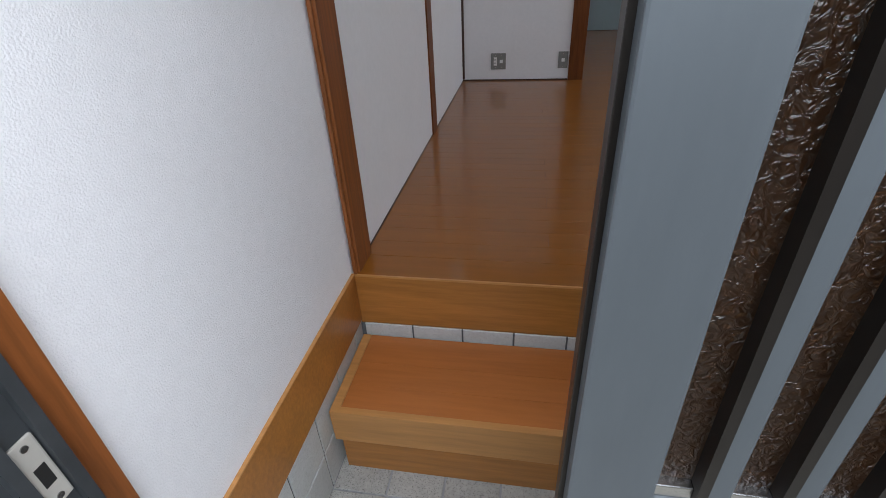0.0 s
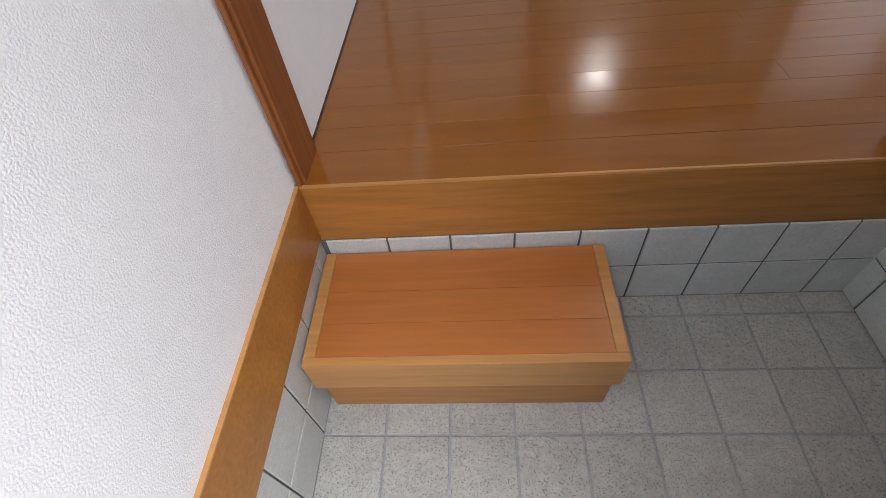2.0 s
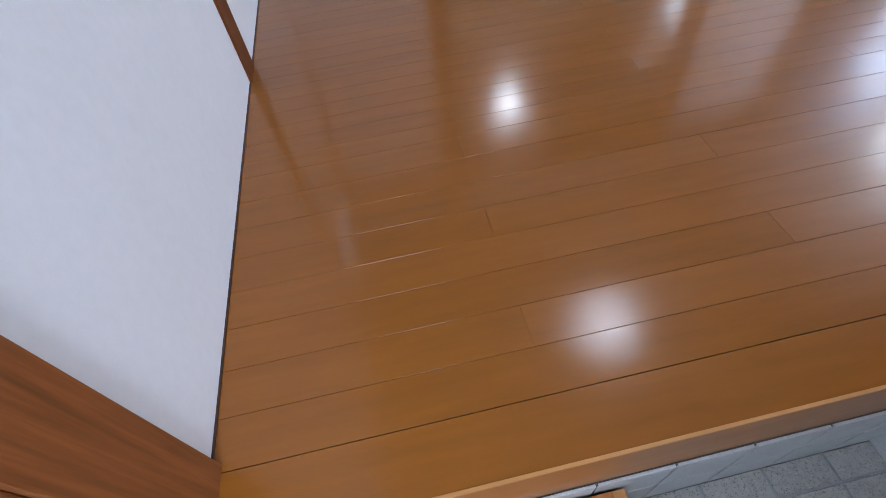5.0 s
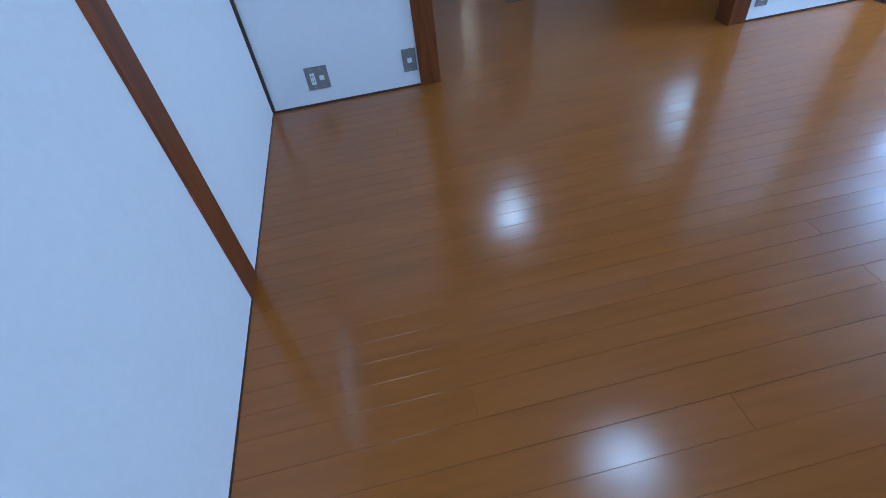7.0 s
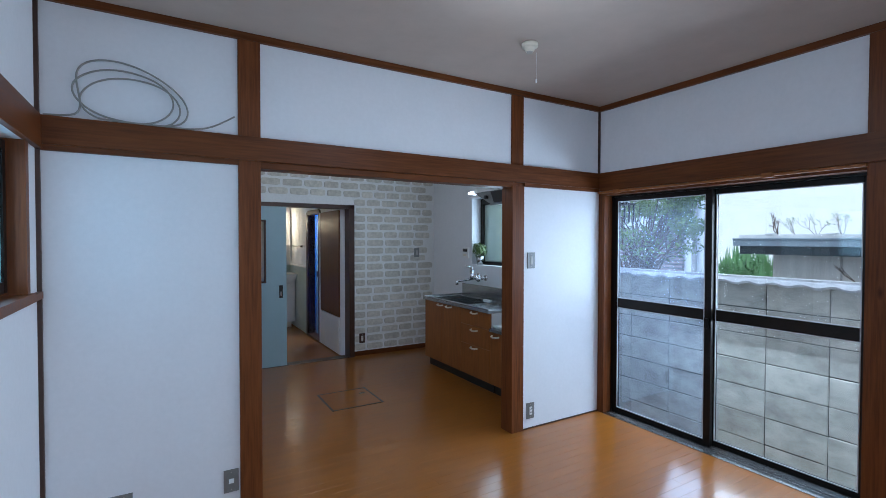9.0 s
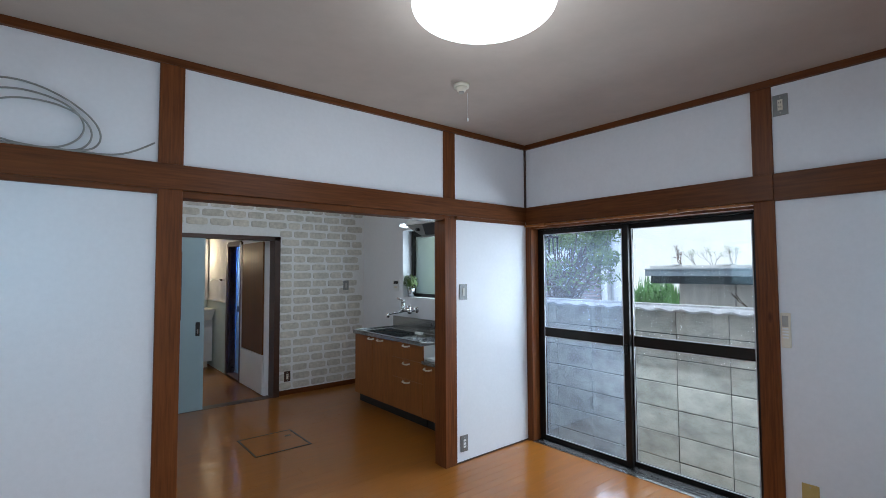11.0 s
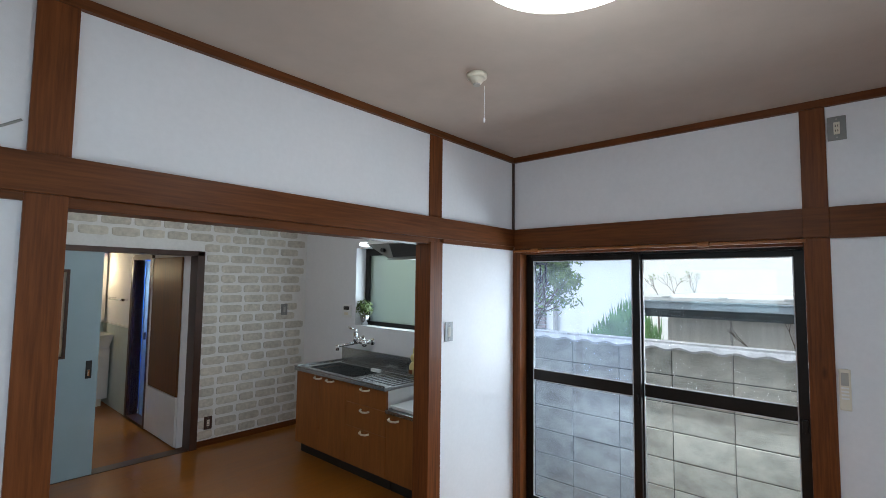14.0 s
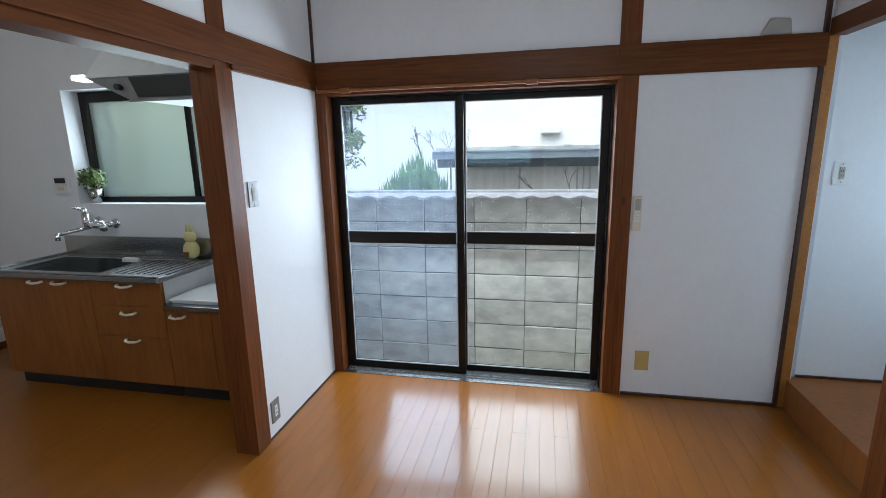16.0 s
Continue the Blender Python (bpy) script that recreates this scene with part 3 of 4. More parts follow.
# second fixed leaf behind
structure("door_1_fixed_leaf", DOORALU, (LX + LE - 0.05, 1.62, LY + 0.02, LY + 0.04, G + 0.014, 2.04), label="fixed grey-blue front door leaf")

# ---- kitchen shell ----
KY = 2.73
structure("kitchen_ceiling", CEILING, (-0.12, 3.66, 0.08, KY + 0.1, 2.40, 2.50), label="pale papered kitchen ceiling")
structure("kitchen_wall_west", PAPER, (-0.12, 0, 0.08, KY + 0.1, 0, 2.40), label="white papered kitchen wall")
# window opening y 0.55..1.86, z 1.12..1.87
structure("kitchen_wall_east", PAPER, (W, 3.64, 1.84, KY + 0.1, 0, 2.4), (W, 3.64, 0.08, 0.42, 0, 2.4), (W, 3.64, 0.42, 1.84, 0, 1.12), (W, 3.64, 0.42, 1.84, 1.88, 2.4),
          (3.64, 3.90, 1.84, 1.88, 1.05, 1.94), (3.64, 3.90, 0.38, 0.42, 1.05, 1.94), (3.64, 3.90, 0.42, 1.84, 1.05, 1.119), (3.64, 3.90, 0.42, 1.84, 1.88, 1.94), label="white papered kitchen wall with a deep window recess")
structure("kitchen_wall_north", MORTAR, (-0.12, 0.86, KY, KY + 0.1, 0, 2.4), (0.86, 2.40, KY, KY + 0.1, 1.80, 2.4), (2.40, 3.66, KY, KY + 0.1, 0, 2.4), label="cream brick-patterned wall")
structure("kitchen_baseboard", TIMBER_H, (2.431, W, KY - 0.012, KY, 0, 0.055), label="brown kitchen baseboard")
structure("door_2_frame", DARKWOOD, (2.365, 2.428, KY - 0.045, KY + 0.12, 0, 1.812), (0.86, 2.428, KY - 0.045, KY + 0.12, 1.770, 1.813), (0.80, 0.862, KY - 0.045, KY + 0.12, 0, 1.812), (0.862, 2.365, KY - 0.03, KY + 0.10, -0.03, 0.003),
          label="dark brown frame of the washroom door")
LW0, LW1 = 0.90, 1.645
thing("washroom_door", (1.27, KY - 0.012, 0.004), "pale blue sliding door with a narrow frosted pane, half open", "door",
      [("panel", boxes((LW0, LW1, KY - 0.025, KY + 0.005, 0.006, 0.93), (LW0, 1.17, KY - 0.025, KY + 0.005, 0.93, 1.62), (1.43, LW1, KY - 0.025, KY + 0.005, 0.93, 1.62), (LW0, LW1, KY - 0.025, KY + 0.005, 1.62, 1.768)), DOORBLUE),
       ("pane", boxes((1.19, 1.41, KY - 0.012, KY - 0.006, 0.95, 1.60)), MILKY, "frosted pane"),
       ("bead", boxes((1.17, 1.19, KY - 0.03, KY + 0.008, 0.93, 1.62), (1.41, 1.43, KY - 0.03, KY + 0.008, 0.93, 1.62), (1.19, 1.41, KY - 0.03, KY + 0.008, 0.93, 0.95), (1.19, 1.41, KY - 0.03, KY + 0.008, 1.60, 1.62)), DARKWOOD),
       ("pull_plate", boxes((1.565, 1.605, KY - 0.029, KY - 0.025, 0.76, 0.90), bevel=0.003), BLACK, "black pull plate"), ("pull", boxes((1.577, 1.593, KY - 0.034, KY - 0.0292, 0.78, 0.83), bevel=0.003), CHROME, "chrome pull")])

# floor hatch outline
thing("floor_hatch", (1.88, 1.31, 0.0), "square underfloor storage hatch with a dark metal rim", "floor hatch",
      [("rim", boxes((1.650, 2.104, 1.076, 1.090, -0.004, 0.003), (1.650, 2.104, 1.526, 1.540, -0.004, 0.003), (1.650, 1.665, 1.090, 1.526, -0.004, 0.003), (2.090, 2.104, 1.090, 1.526, -0.004, 0.003)), BLACK),
       ("lid", boxes((1.665, 2.090, 1.090, 1.526, -0.004, 0.0015)), FLOOR), ("pull_ring", boxes((2.0, 2.05, 1.38, 1.41, 0.0015, 0.003), bevel=0.001), STEEL)])

# ---- washroom ----
structure("washroom_wall", PAPER, (2.31, 2.40, 2.85, 3.67, 0, 2.3), (2.31, 2.40, 3.67, 4.27, 1.80, 2.3), (2.31, 2.40, 4.27, 5.50, 0, 2.3), (0.8, 2.40, 5.45, 5.55, 0, 2.3), (0.8, 0.9, 2.85, 5.45, 0, 2.3), label="white washroom wall")
structure("washroom_ceiling", PAPER, (0.8, 2.45, 2.83, 5.55, 2.3, 2.4), label="white washroom ceiling")
structure("washroom_dado", material("pale_green_dado", (0.50, 0.58, 0.55), 0.5, vary=0.05), (2.300, 2.31, 4.345, 5.44, 0, 0.98), (0.9, 2.3, 5.44, 5.45, 0, 0.98), label="pale green washroom dado")
structure("washroom_dado_cap", WHITE, (2.292, 2.31, 4.345, 5.44, 0.981, 1.0), label="white cap strip of the dado")
structure("door_3_frame", DARKWOOD, (2.285, 2.40, 3.67, 3.72, 0, 1.80), (2.285, 2.40, 4.27, 4.34, 0, 1.80), (2.285, 2.40, 3.72, 4.27, 1.76, 1.82), (2.285, 2.40, 3.72, 4.27, -0.03, 0.03), label="dark brown bathroom door frame")
structure("bathroom_wall", BLUE, (2.9, 2.95, 3.5, 4.60, 0, 2.2), (2.41, 2.95, 3.4, 3.5, 0, 2.2), (2.41, 2.95, 4.60, 4.70, 0, 2.2), label="blue bathroom panels")
structure("bathroom_floor", material("pale_blue_floor_tile", (0.35, 0.50, 0.62), 0.4, vary=0.1), (2.40, 2.95, 3.5, 4.60, -0.08, -0.03), label="pale blue bathroom floor")
structure("bathroom_ceiling", WHITE, (2.40, 2.95, 3.4, 4.70, 2.2, 2.25), label="white bathroom ceiling")
thing("bathroom_door", (2.47, 4.24, 0.0), "pale blue folding bathroom door, folded open against its frame", "door",
      [("panel", boxes((2.40, 2.47, 4.235, 4.255, 0.0, 1.755), bevel=0.003), DOORBLUE), ("panel", boxes((2.40, 2.47, 4.208, 4.228, 0.0, 1.755), bevel=0.003), DOORBLUE),
       ("handle", boxes((2.40, 2.42, 4.19, 4.207, 0.86, 0.94), bevel=0.003), BLACK)])
panel_bm = boxes((2.290, 2.308, 2.853, 3.63, 0.46, 1.765), bevel=0.008)
thing("wall_panel", (2.30, 3.2, 0.0), "dark brown plywood panel over a white lower panel", "panel",
      [("panel", panel_bm, BROWNPLY), ("lower_panel", boxes((2.288, 2.308, 2.853, 3.64, 0.012, 0.455), bevel=0.006), WHITE), ("side_strip", boxes((2.286, 2.308, 3.642, 3.668, 0.012, 1.765), bevel=0.002), WHITE)])
VY = 5.0
vanity_tap = rod(rod(bmesh.new(), (2.02, VY + 0.36, 0.87), (2.02, VY + 0.36, 0.97), 0.014), (2.02, VY + 0.37, 0.97), (2.02, VY + 0.22, 0.95), 0.011)
thing("vanity", (2.0, VY + 0.2, 0.0), "white washbasin cabinet with a lit mirror cabinet above", "vanity",
      [("body", boxes((1.80, 2.285, VY + 0.02, VY + 0.435, 0.09, 0.70), bevel=0.004), WHITE), ("plinth", boxes((1.80, 2.23, VY + 0.05, VY + 0.435, 0.0, 0.09)), CREAM),
       ("door", boxes((1.785, 2.008, VY + 0.003, VY + 0.019, 0.11, 0.60), bevel=0.003), WHITE), ("door", boxes((2.012, 2.275, VY + 0.003, VY + 0.019, 0.11, 0.60), bevel=0.003), WHITE),
       ("basin", prism(bmesh.new(), ((1.80, VY, 0.70), (2.27, VY, 0.70), (2.27, VY + 0.435, 0.70), (1.80, VY + 0.435, 0.70)), ((1.78, VY - 0.06, 0.86), (2.30, VY - 0.06, 0.86), (2.30, VY + 0.435, 0.86), (1.76, VY + 0.435, 0.86))), WHITE),
       ("bowl", rod(bmesh.new(), (2.0, VY + 0.14, 0.861), (2.0, VY + 0.14, 0.863), 0.15, n=24), PUTTY), ("tap", vanity_tap, CHROME),
       ("mirror_cabinet", boxes((1.80, 2.285, VY + 0.34, VY + 0.435, 1.05, 1.85), bevel=0.004), WHITE), ("mirror", boxes((1.80, 1.98, VY + 0.334, VY + 0.339, 1.20, 1.70)), CHROME),
       ("shelf", boxes((2.09, 2.24, VY + 0.26, VY + 0.339, 1.05, 1.07)), WHITE), ("shelf", boxes((2.09, 2.24, VY + 0.26, VY + 0.339, 1.30, 1.32)), WHITE),
       ("lamp", rod(bmesh.new(), (2.12, VY + 0.28, 1.58), (2.12, VY + 0.28, 1.74), 0.05), BULB, "glowing warm lamp")])
thing("towel_rail", (2.27, 4.75, 1.30), "chrome towel rail on the washroom wall", "towel rail",
      [("bar", rod(bmesh.new(), (2.24, 4.50, 1.30), (2.24, 5.0, 1.30), 0.009), CHROME), ("bracket", boxes((2.24, 2.309, 4.98, 5.01, 1.285, 1.315)), CHROME), ("bracket", boxes((2.24, 2.309, 4.49, 4.52, 1.285, 1.315)), CHROME)])

SOAP = material("pale_yellow_plastic", (0.72, 0.62, 0.28), 0.35, vary=0.05)
# ---- kitchen unit ----
def handle(y, z):
    bm = bmesh.new()
    pts = [(3.005 + 0.002, y - 0.05, z), (2.985, y - 0.04, z - 0.004), (2.978, y, z - 0.008), (2.985, y + 0.04, z - 0.004), (3.007, y + 0.05, z)]
    for a, b in zip(pts, pts[1:]):
        rod(bm, a, b, 0.0075, n=8)
    return bm


FX = 3.010
thing("sink_cabinet", (3.27, 1.39, 0.0), "orange wood-look sink cabinet with doors, drawers and cream handles", "kitchen cabinet",
      [("body", boxes((FX + 0.019, 3.534, 0.772, 1.99, 0.10, 0.595), (FX + 0.019, FX + 0.035, 0.772, 1.99, 0.595, 0.735), (3.45, 3.534, 0.772, 1.99, 0.595, 0.735), (FX + 0.035, 3.45, 1.93, 1.99, 0.595, 0.735), (FX + 0.035, 3.45, 0.772, 1.24, 0.595, 0.735)), CABINET), ("plinth", boxes((FX + 0.06, 3.534, 0.78, 1.985, 0.0, 0.10)), BLACK),
       ("door", boxes((FX, FX + 0.018, 1.632, 1.99, 0.10, 0.732), bevel=0.002), CABINET), ("door", boxes((FX, FX + 0.018, 1.262, 1.629, 0.10, 0.732), bevel=0.002), CABINET),
       ("drawer", boxes((FX, FX + 0.018, 0.772, 1.259, 0.585, 0.732), bevel=0.002), CABINET), ("drawer", boxes((FX, FX + 0.018, 0.772, 1.259, 0.398, 0.582), bevel=0.002), CABINET),
       ("drawer", boxes((FX, FX + 0.018, 0.772, 1.259, 0.10, 0.395), bevel=0.002), CABINET),
       ("handle", handle(1.645, 0.715), CREAM, "cream plastic handle", True), ("handle", handle(1.47, 0.715), CREAM, "cream plastic handle", True),
       ("handle", handle(1.01, 0.715), CREAM, "cream plastic handle", True), ("handle", handle(1.01, 0.55), CREAM, "cream plastic handle", True), ("handle", handle(1.01, 0.38), CREAM, "cream plastic handle", True)])
thing("stove_cabinet", (3.27, 0.47, 0.0), "low orange wood-look cabinet for a stove with one door", "kitchen cabinet",
      [("body", boxes((FX + 0.019, 3.534, 0.17, 0.768, 0.10, 0.575)), CABINET), ("plinth", boxes((FX + 0.06, 3.534, 0.17, 0.768, 0.0, 0.10)), BLACK),
       ("door", boxes((FX, FX + 0.018, 0.472, 0.768, 0.10, 0.572), bevel=0.002), CABINET), ("door", boxes((FX, FX + 0.018, 0.17, 0.469, 0.10, 0.572), bevel=0.002), CABINET),
       ("top", boxes((FX - 0.012, 3.534, 0.17, 0.768, 0.576, 0.606), bevel=0.003), STEEL, "steel top"), ("handle", handle(0.68, 0.545), CREAM, "cream plastic handle", True),
       ("side_panel", boxes((FX + 0.02, 3.534, 0.7695, 0.7715, 0.606, 0.735)), WHITE)])
thing("paper_stack", (3.27, 0.5, 0.606), "thin stack of white papers on the stove cabinet", "paper", [("sheet", boxes((3.04, 3.40, 0.30, 0.74, 0.607, 0.622), bevel=0.004), WHITE), ("sheet", boxes((3.03, 3.38, 0.32, 0.75, 0.6225, 0.634), bevel=0.003), WHITE)])
# sink top with a basin
thing("sink_worktop", (3.27, 1.39, 0.735), "stainless steel sink worktop with a drainer and backsplash", "sink",
      [("top", boxes((2.985, 3.06, 0.765, 2.0, 0.737, 0.768), (3.42, 3.534, 0.765, 2.0, 0.737, 0.768), (3.06, 3.42, 1.90, 2.0, 0.737, 0.768), (3.06, 3.42, 0.765, 1.26, 0.737, 0.760), bevel=0.004), STEEL),
       ("rim", boxes((2.982, 2.998, 0.765, 2.0, 0.7685, 0.780), (2.998, 3.53, 1.985, 2.002, 0.7685, 0.780), bevel=0.004), STEEL),
       ("basin", boxes((3.06, 3.42, 1.26, 1.90, 0.60, 0.606), (3.055, 3.06, 1.26, 1.90, 0.60, 0.737), (3.42, 3.425, 1.26, 1.90, 0.60, 0.737), (3.06, 3.42, 1.895, 1.90, 0.60, 0.737), (3.06, 3.42, 1.26, 1.265, 0.60, 0.737)), STEEL),
       ("backsplash", boxes((3.512, 3.533, 0.765, 2.0, 0.769, 0.895), bevel=0.003), STEEL)]
      + [("drainer_rib", boxes((3.07, 3.41, 0.80 + i * 0.05, 0.812 + i * 0.05, 0.7602, 0.766), bevel=0.002), STEEL) for i in range(8)])
thing("sponge_holder", (3.30, 1.36, 0.70), "small white sponge tray at the sink", "sink tray", [("tray", boxes((3.40, 3.43, 1.30, 1.42, 0.745, 0.772), bevel=0.004), WHITE)])
tap = bmesh.new()
for a, b, rad in (((3.538, 1.70, 1.0), (3.47, 1.70, 1.0), 0.020), ((3.538, 1.70, 1.0), (3.530, 1.70, 1.0), 0.034), ((3.538, 1.56, 0.985), (3.47, 1.58, 0.985), 0.020), ((3.538, 1.56, 0.985), (3.530, 1.56, 0.985), 0.034), ((3.46, 1.73, 0.985), (3.46, 1.57, 0.985), 0.025), ((3.46, 1.72, 0.955), (3.46, 1.72, 1.06), 0.027)):
    rod(tap, a, b, rad, n=16)
thing("tap", (3.52, 1.68, 1.0), "chrome wall-mounted single-lever mixer tap above the sink", "tap",
      [("body", tap, CHROME, "", True), ("spout", rod(rod(bmesh.new(), (3.46, 1.72, 0.965), (3.33, 1.83, 0.935), 0.014), (3.33, 1.83, 0.945), (3.33, 1.83, 0.895), 0.017), CHROME, "", True),
       ("lever", rod(rod(bmesh.new(), (3.46, 1.72, 1.06), (3.455, 1.72, 1.095), 0.025, 0.018), (3.455, 1.72, 1.09), (3.39, 1.745, 1.115), 0.012, 0.008), CHROME, "", True),
       ("knob", rod(bmesh.new(), (3.46, 1.58, 0.985), (3.43, 1.555, 0.965), 0.024), CHROME, "", True)])
# kitchen window
sx = 3.69
win = thing("kitchen_window", (sx, 1.15, 1.12), "dark aluminium kitchen window with frosted glass", "window",
            [("frame", boxes((sx - 0.03, sx + 0.03, 1.785, 1.839, 1.12, 1.879), (sx - 0.03, sx + 0.03, 0.421, 0.47, 1.12, 1.879), (sx - 0.03, sx + 0.03, 0.47, 1.785, 1.12, 1.158), (sx - 0.03, sx + 0.03, 0.47, 1.785, 1.81, 1.879), bevel=0.003), ALU),
             ("stile", boxes((sx - 0.02, sx + 0.02, 0.975, 1.013, 1.158, 1.81), bevel=0.002), ALU),
             ("pane", boxes((sx - 0.003, sx + 0.003, 1.010, 1.790, 1.154, 1.815)), MISTED), ("pane", boxes((sx - 0.003, sx + 0.003, 0.465, 0.978, 1.154, 1.815)), MISTED)])
for o in win.children:
    if o.name.startswith("pane"):
        o.visible_shadow = False
# range hood with a slanted flank
canopy = prism(bmesh.new(), ((3.03, 0.18, 1.852), (3.03, 1.075, 1.852), (3.533, 1.075, 1.852), (3.533, 0.18, 1.852)), ((3.20, 0.20, 2.12), (3.20, 1.00, 2.12), (3.533, 1.00, 2.12), (3.533, 0.20, 2.12)))
skirt = prism(bmesh.new(), ((3.06, 0.20, 1.735), (3.06, 0.83, 1.735), (3.50, 0.83, 1.735), (3.50, 0.20, 1.735)), ((3.04, 0.19, 1.851), (3.04, 1.065, 1.851), (3.53, 1.065, 1.851), (3.53, 0.19, 1.851)))
thing("range_hood", (3.28, 0.65, 1.735), "white range hood with a grey slanted underside", "range hood",
      [("canopy", canopy, WHITE), ("skirt", skirt, PLATE), ("filter", prism(bmesh.new(), ((3.050, 0.22, 1.745), (3.050, 0.77, 1.745), (3.062, 0.77, 1.745), (3.062, 0.22, 1.745)), ((3.034, 0.22, 1.845), (3.034, 0.80, 1.845), (3.046, 0.80, 1.845), (3.046, 0.22, 1.845))), BLACK), ("lip", boxes((3.045, 3.065, 0.20, 0.83, 1.722, 1.7345), bevel=0.003), PLATE),
       ("knob", rod(bmesh.new(), (3.050, 0.87, 1.80), (3.020, 0.87, 1.80), 0.016), BLACK),
       ("lamp", boxes((3.02, 3.11, 1.078, 1.15, 1.842, 1.872), bevel=0.012), GLOW, "small glowing lamp")])
# pot plant on the sill
px, py, pz = 3.60, 1.765, 1.1192
leaves = bmesh.new()
rng = random.Random(4)
for i in range(340):
    d = Vector((rng.gauss(0, 1), rng.gauss(0, 1), rng.gauss(0.3, 0.8))).normalized()
    c = Vector((px, py, pz + 0.165)) + d * rng.uniform(0.02, 0.095)
    q = Matrix.Translation(c) @ d.to_track_quat("Z", "Y").to_matrix().to_4x4() @ Matrix.Rotation(rng.uniform(0, 6.3), 4, "Z") @ Matrix.Rotation(rng.uniform(-0.9, 0.9), 4, "X")
    a, b = rng.uniform(0.014, 0.024), rng.uniform(0.006, 0.010)
    f = [leaves.verts.new(q @ Vector(v)) for v in ((0, -a, 0), (b, 0, 0.002), (0, a, 0), (-b, 0, 0.002))]
    leaves.faces.new(f)
stems = bmesh.new()
for i in range(9):
    rod(stems, (px, py, pz + 0.07), (px + rng.uniform(-0.04, 0.04), py + rng.uniform(-0.04, 0.04), pz + rng.uniform(0.13, 0.17)), 0.002, 0.001, 6)
thing("potted_plant", (px, py, pz), "small leafy green plant in a galvanised pot on the sill", "plant",
      [("pot", rod(bmesh.new(), (px, py, pz + 0.001), (px, py, pz + 0.10), 0.033, 0.046, 20), STEEL, "galvanised pot", True), ("foliage", leaves, LEAF), ("stem", stems, BARK)])
# soap bottle, plain shape with two knobs
bt = bmesh.new()
for c, s in (((3.46, 0.92, 0.83), (0.045, 0.054, 0.062)), ((3.46, 0.92, 0.915), (0.036, 0.042, 0.038)), ((3.46, 0.935, 0.965), (0.010, 0.010, 0.034)), ((3.46, 0.905, 0.965), (0.010, 0.010, 0.034))):
    bmesh.ops.create_uvsphere(bt, u_segments=16, v_segments=10, radius=1, matrix=Matrix.LocRotScale(c, None, s))
thing("soap_bottle", (3.46, 0.92, 0.766), "pale yellow toy-shaped soap bottle on the worktop", "bottle", [("bottle", bt, SOAP, "", True), ("sticker", boxes((3.411, 3.4165, 0.905, 0.945, 0.79, 0.822), bevel=0.002), ENTRYPOST, "orange tag")])

def regroup(owner, kid, homes):
    """Hangs each part called kid under the nearest part called one of homes."""
    def middle(o):
        return sum((v.co for v in o.data.vertices), Vector()) / len(o.data.vertices)
    parts = list(owner.children)
    for o in parts:
        if o.name.split(".")[0] == kid:
            o.parent = min((h for h in parts if h.name.split(".")[0] in homes), key=lambda h: (middle(h) - middle(o)).length)


for owner in bpy.data.objects:
    if owner.name in ("sink_cabinet", "stove_cabinet"):
        regroup(owner, "handle", ("door", "drawer"))
    elif owner.name.startswith("sliding_door"):
        regroup(owner, "gasket", ("frame",))
        regroup(owner, "latch", ("frame",))
    elif owner.name == "sink_worktop":
        regroup(owner, "drainer_rib", ("top",))

# ---- wall fittings ----
def plate(name, label, axis, u, z, w, h, base, sign, kind, mat=PLATE, insert=PUTTY, group="wall plates", halves=(0.03, 0.03)):
    """A plate on a wall whose plane is axis = base, standing proud along sign."""
    def b(u0, u1, z0, z1, d0, d1, bev):
        lo, hi = sorted((base + sign * d0, base + sign * d1))
        return boxes((lo, hi, u0, u1, z0, z1) if axis == "x" else (u0, u1, lo, hi, z0, z1), bevel=bev)
    bits = [("plate", b(u - w / 2, u + w / 2, z - h / 2, z + h / 2, 0.0, 0.007, 0.002), mat)]
    n = 2 if w > 0.1 else 1
    for i in range(n):
        c = u + (i - (n - 1) / 2) * 0.046
        bits.append(("insert", b(c - 0.012, c + 0.012, z - halves[i], z + halves[i], 0.0072, 0.010, 0.001), insert))
        for dz in (-0.045, 0.045):
            bits.append(("screw", b(c - 0.003, c + 0.003, z + dz - 0.003, z + dz + 0.003, 0.0072, 0.009, 0), PUTTY))
        if kind == "outlet" and halves[i] > 0.02:
            for dz in (-0.012, 0.012):
                bits.append(("slot", b(c - 0.006, c - 0.003, z + dz - 0.005, z + dz + 0.005, 0.0102, 0.0106, 0), BLACK))
                bits.append(("slot", b(c + 0.003, c + 0.006, z + dz - 0.005, z + dz + 0.005, 0.0102, 0.0106, 0), BLACK))
    place = (base, u, z) if axis == "x" else (u, base, z)
    return thing(name, place, label, kind, bits, group)


plate("wall_outlet", "brushed steel double outlet plate low on the wall", "y", 0.279, 0.142, 0.116, 0.118, 0.0, -1, "outlet", insert=WHITE, halves=(0.03, 0.012))
plate("wall_outlet", "brushed steel outlet plate beside the post", "y", 0.768, 0.145, 0.072, 0.118, 0.0, -1, "outlet", insert=WHITE, halves=(0.012,))
plate("wall_outlet", "grey steel outlet plate low on the wall", "y", 2.815, 0.135, 0.072, 0.118, 0.0, -1, "outlet", insert=WHITE)
plate("light_switch", "brushed steel switch plate on the wall", "y", 2.815, 1.255, 0.072, 0.118, 0.0, -1, "switch")
plate("light_switch", "grey switch plate on the brick-patterned wall", "y", 3.28, 1.24, 0.072, 0.118, KY - 0.006, -1, "switch", insert=PUTTY)
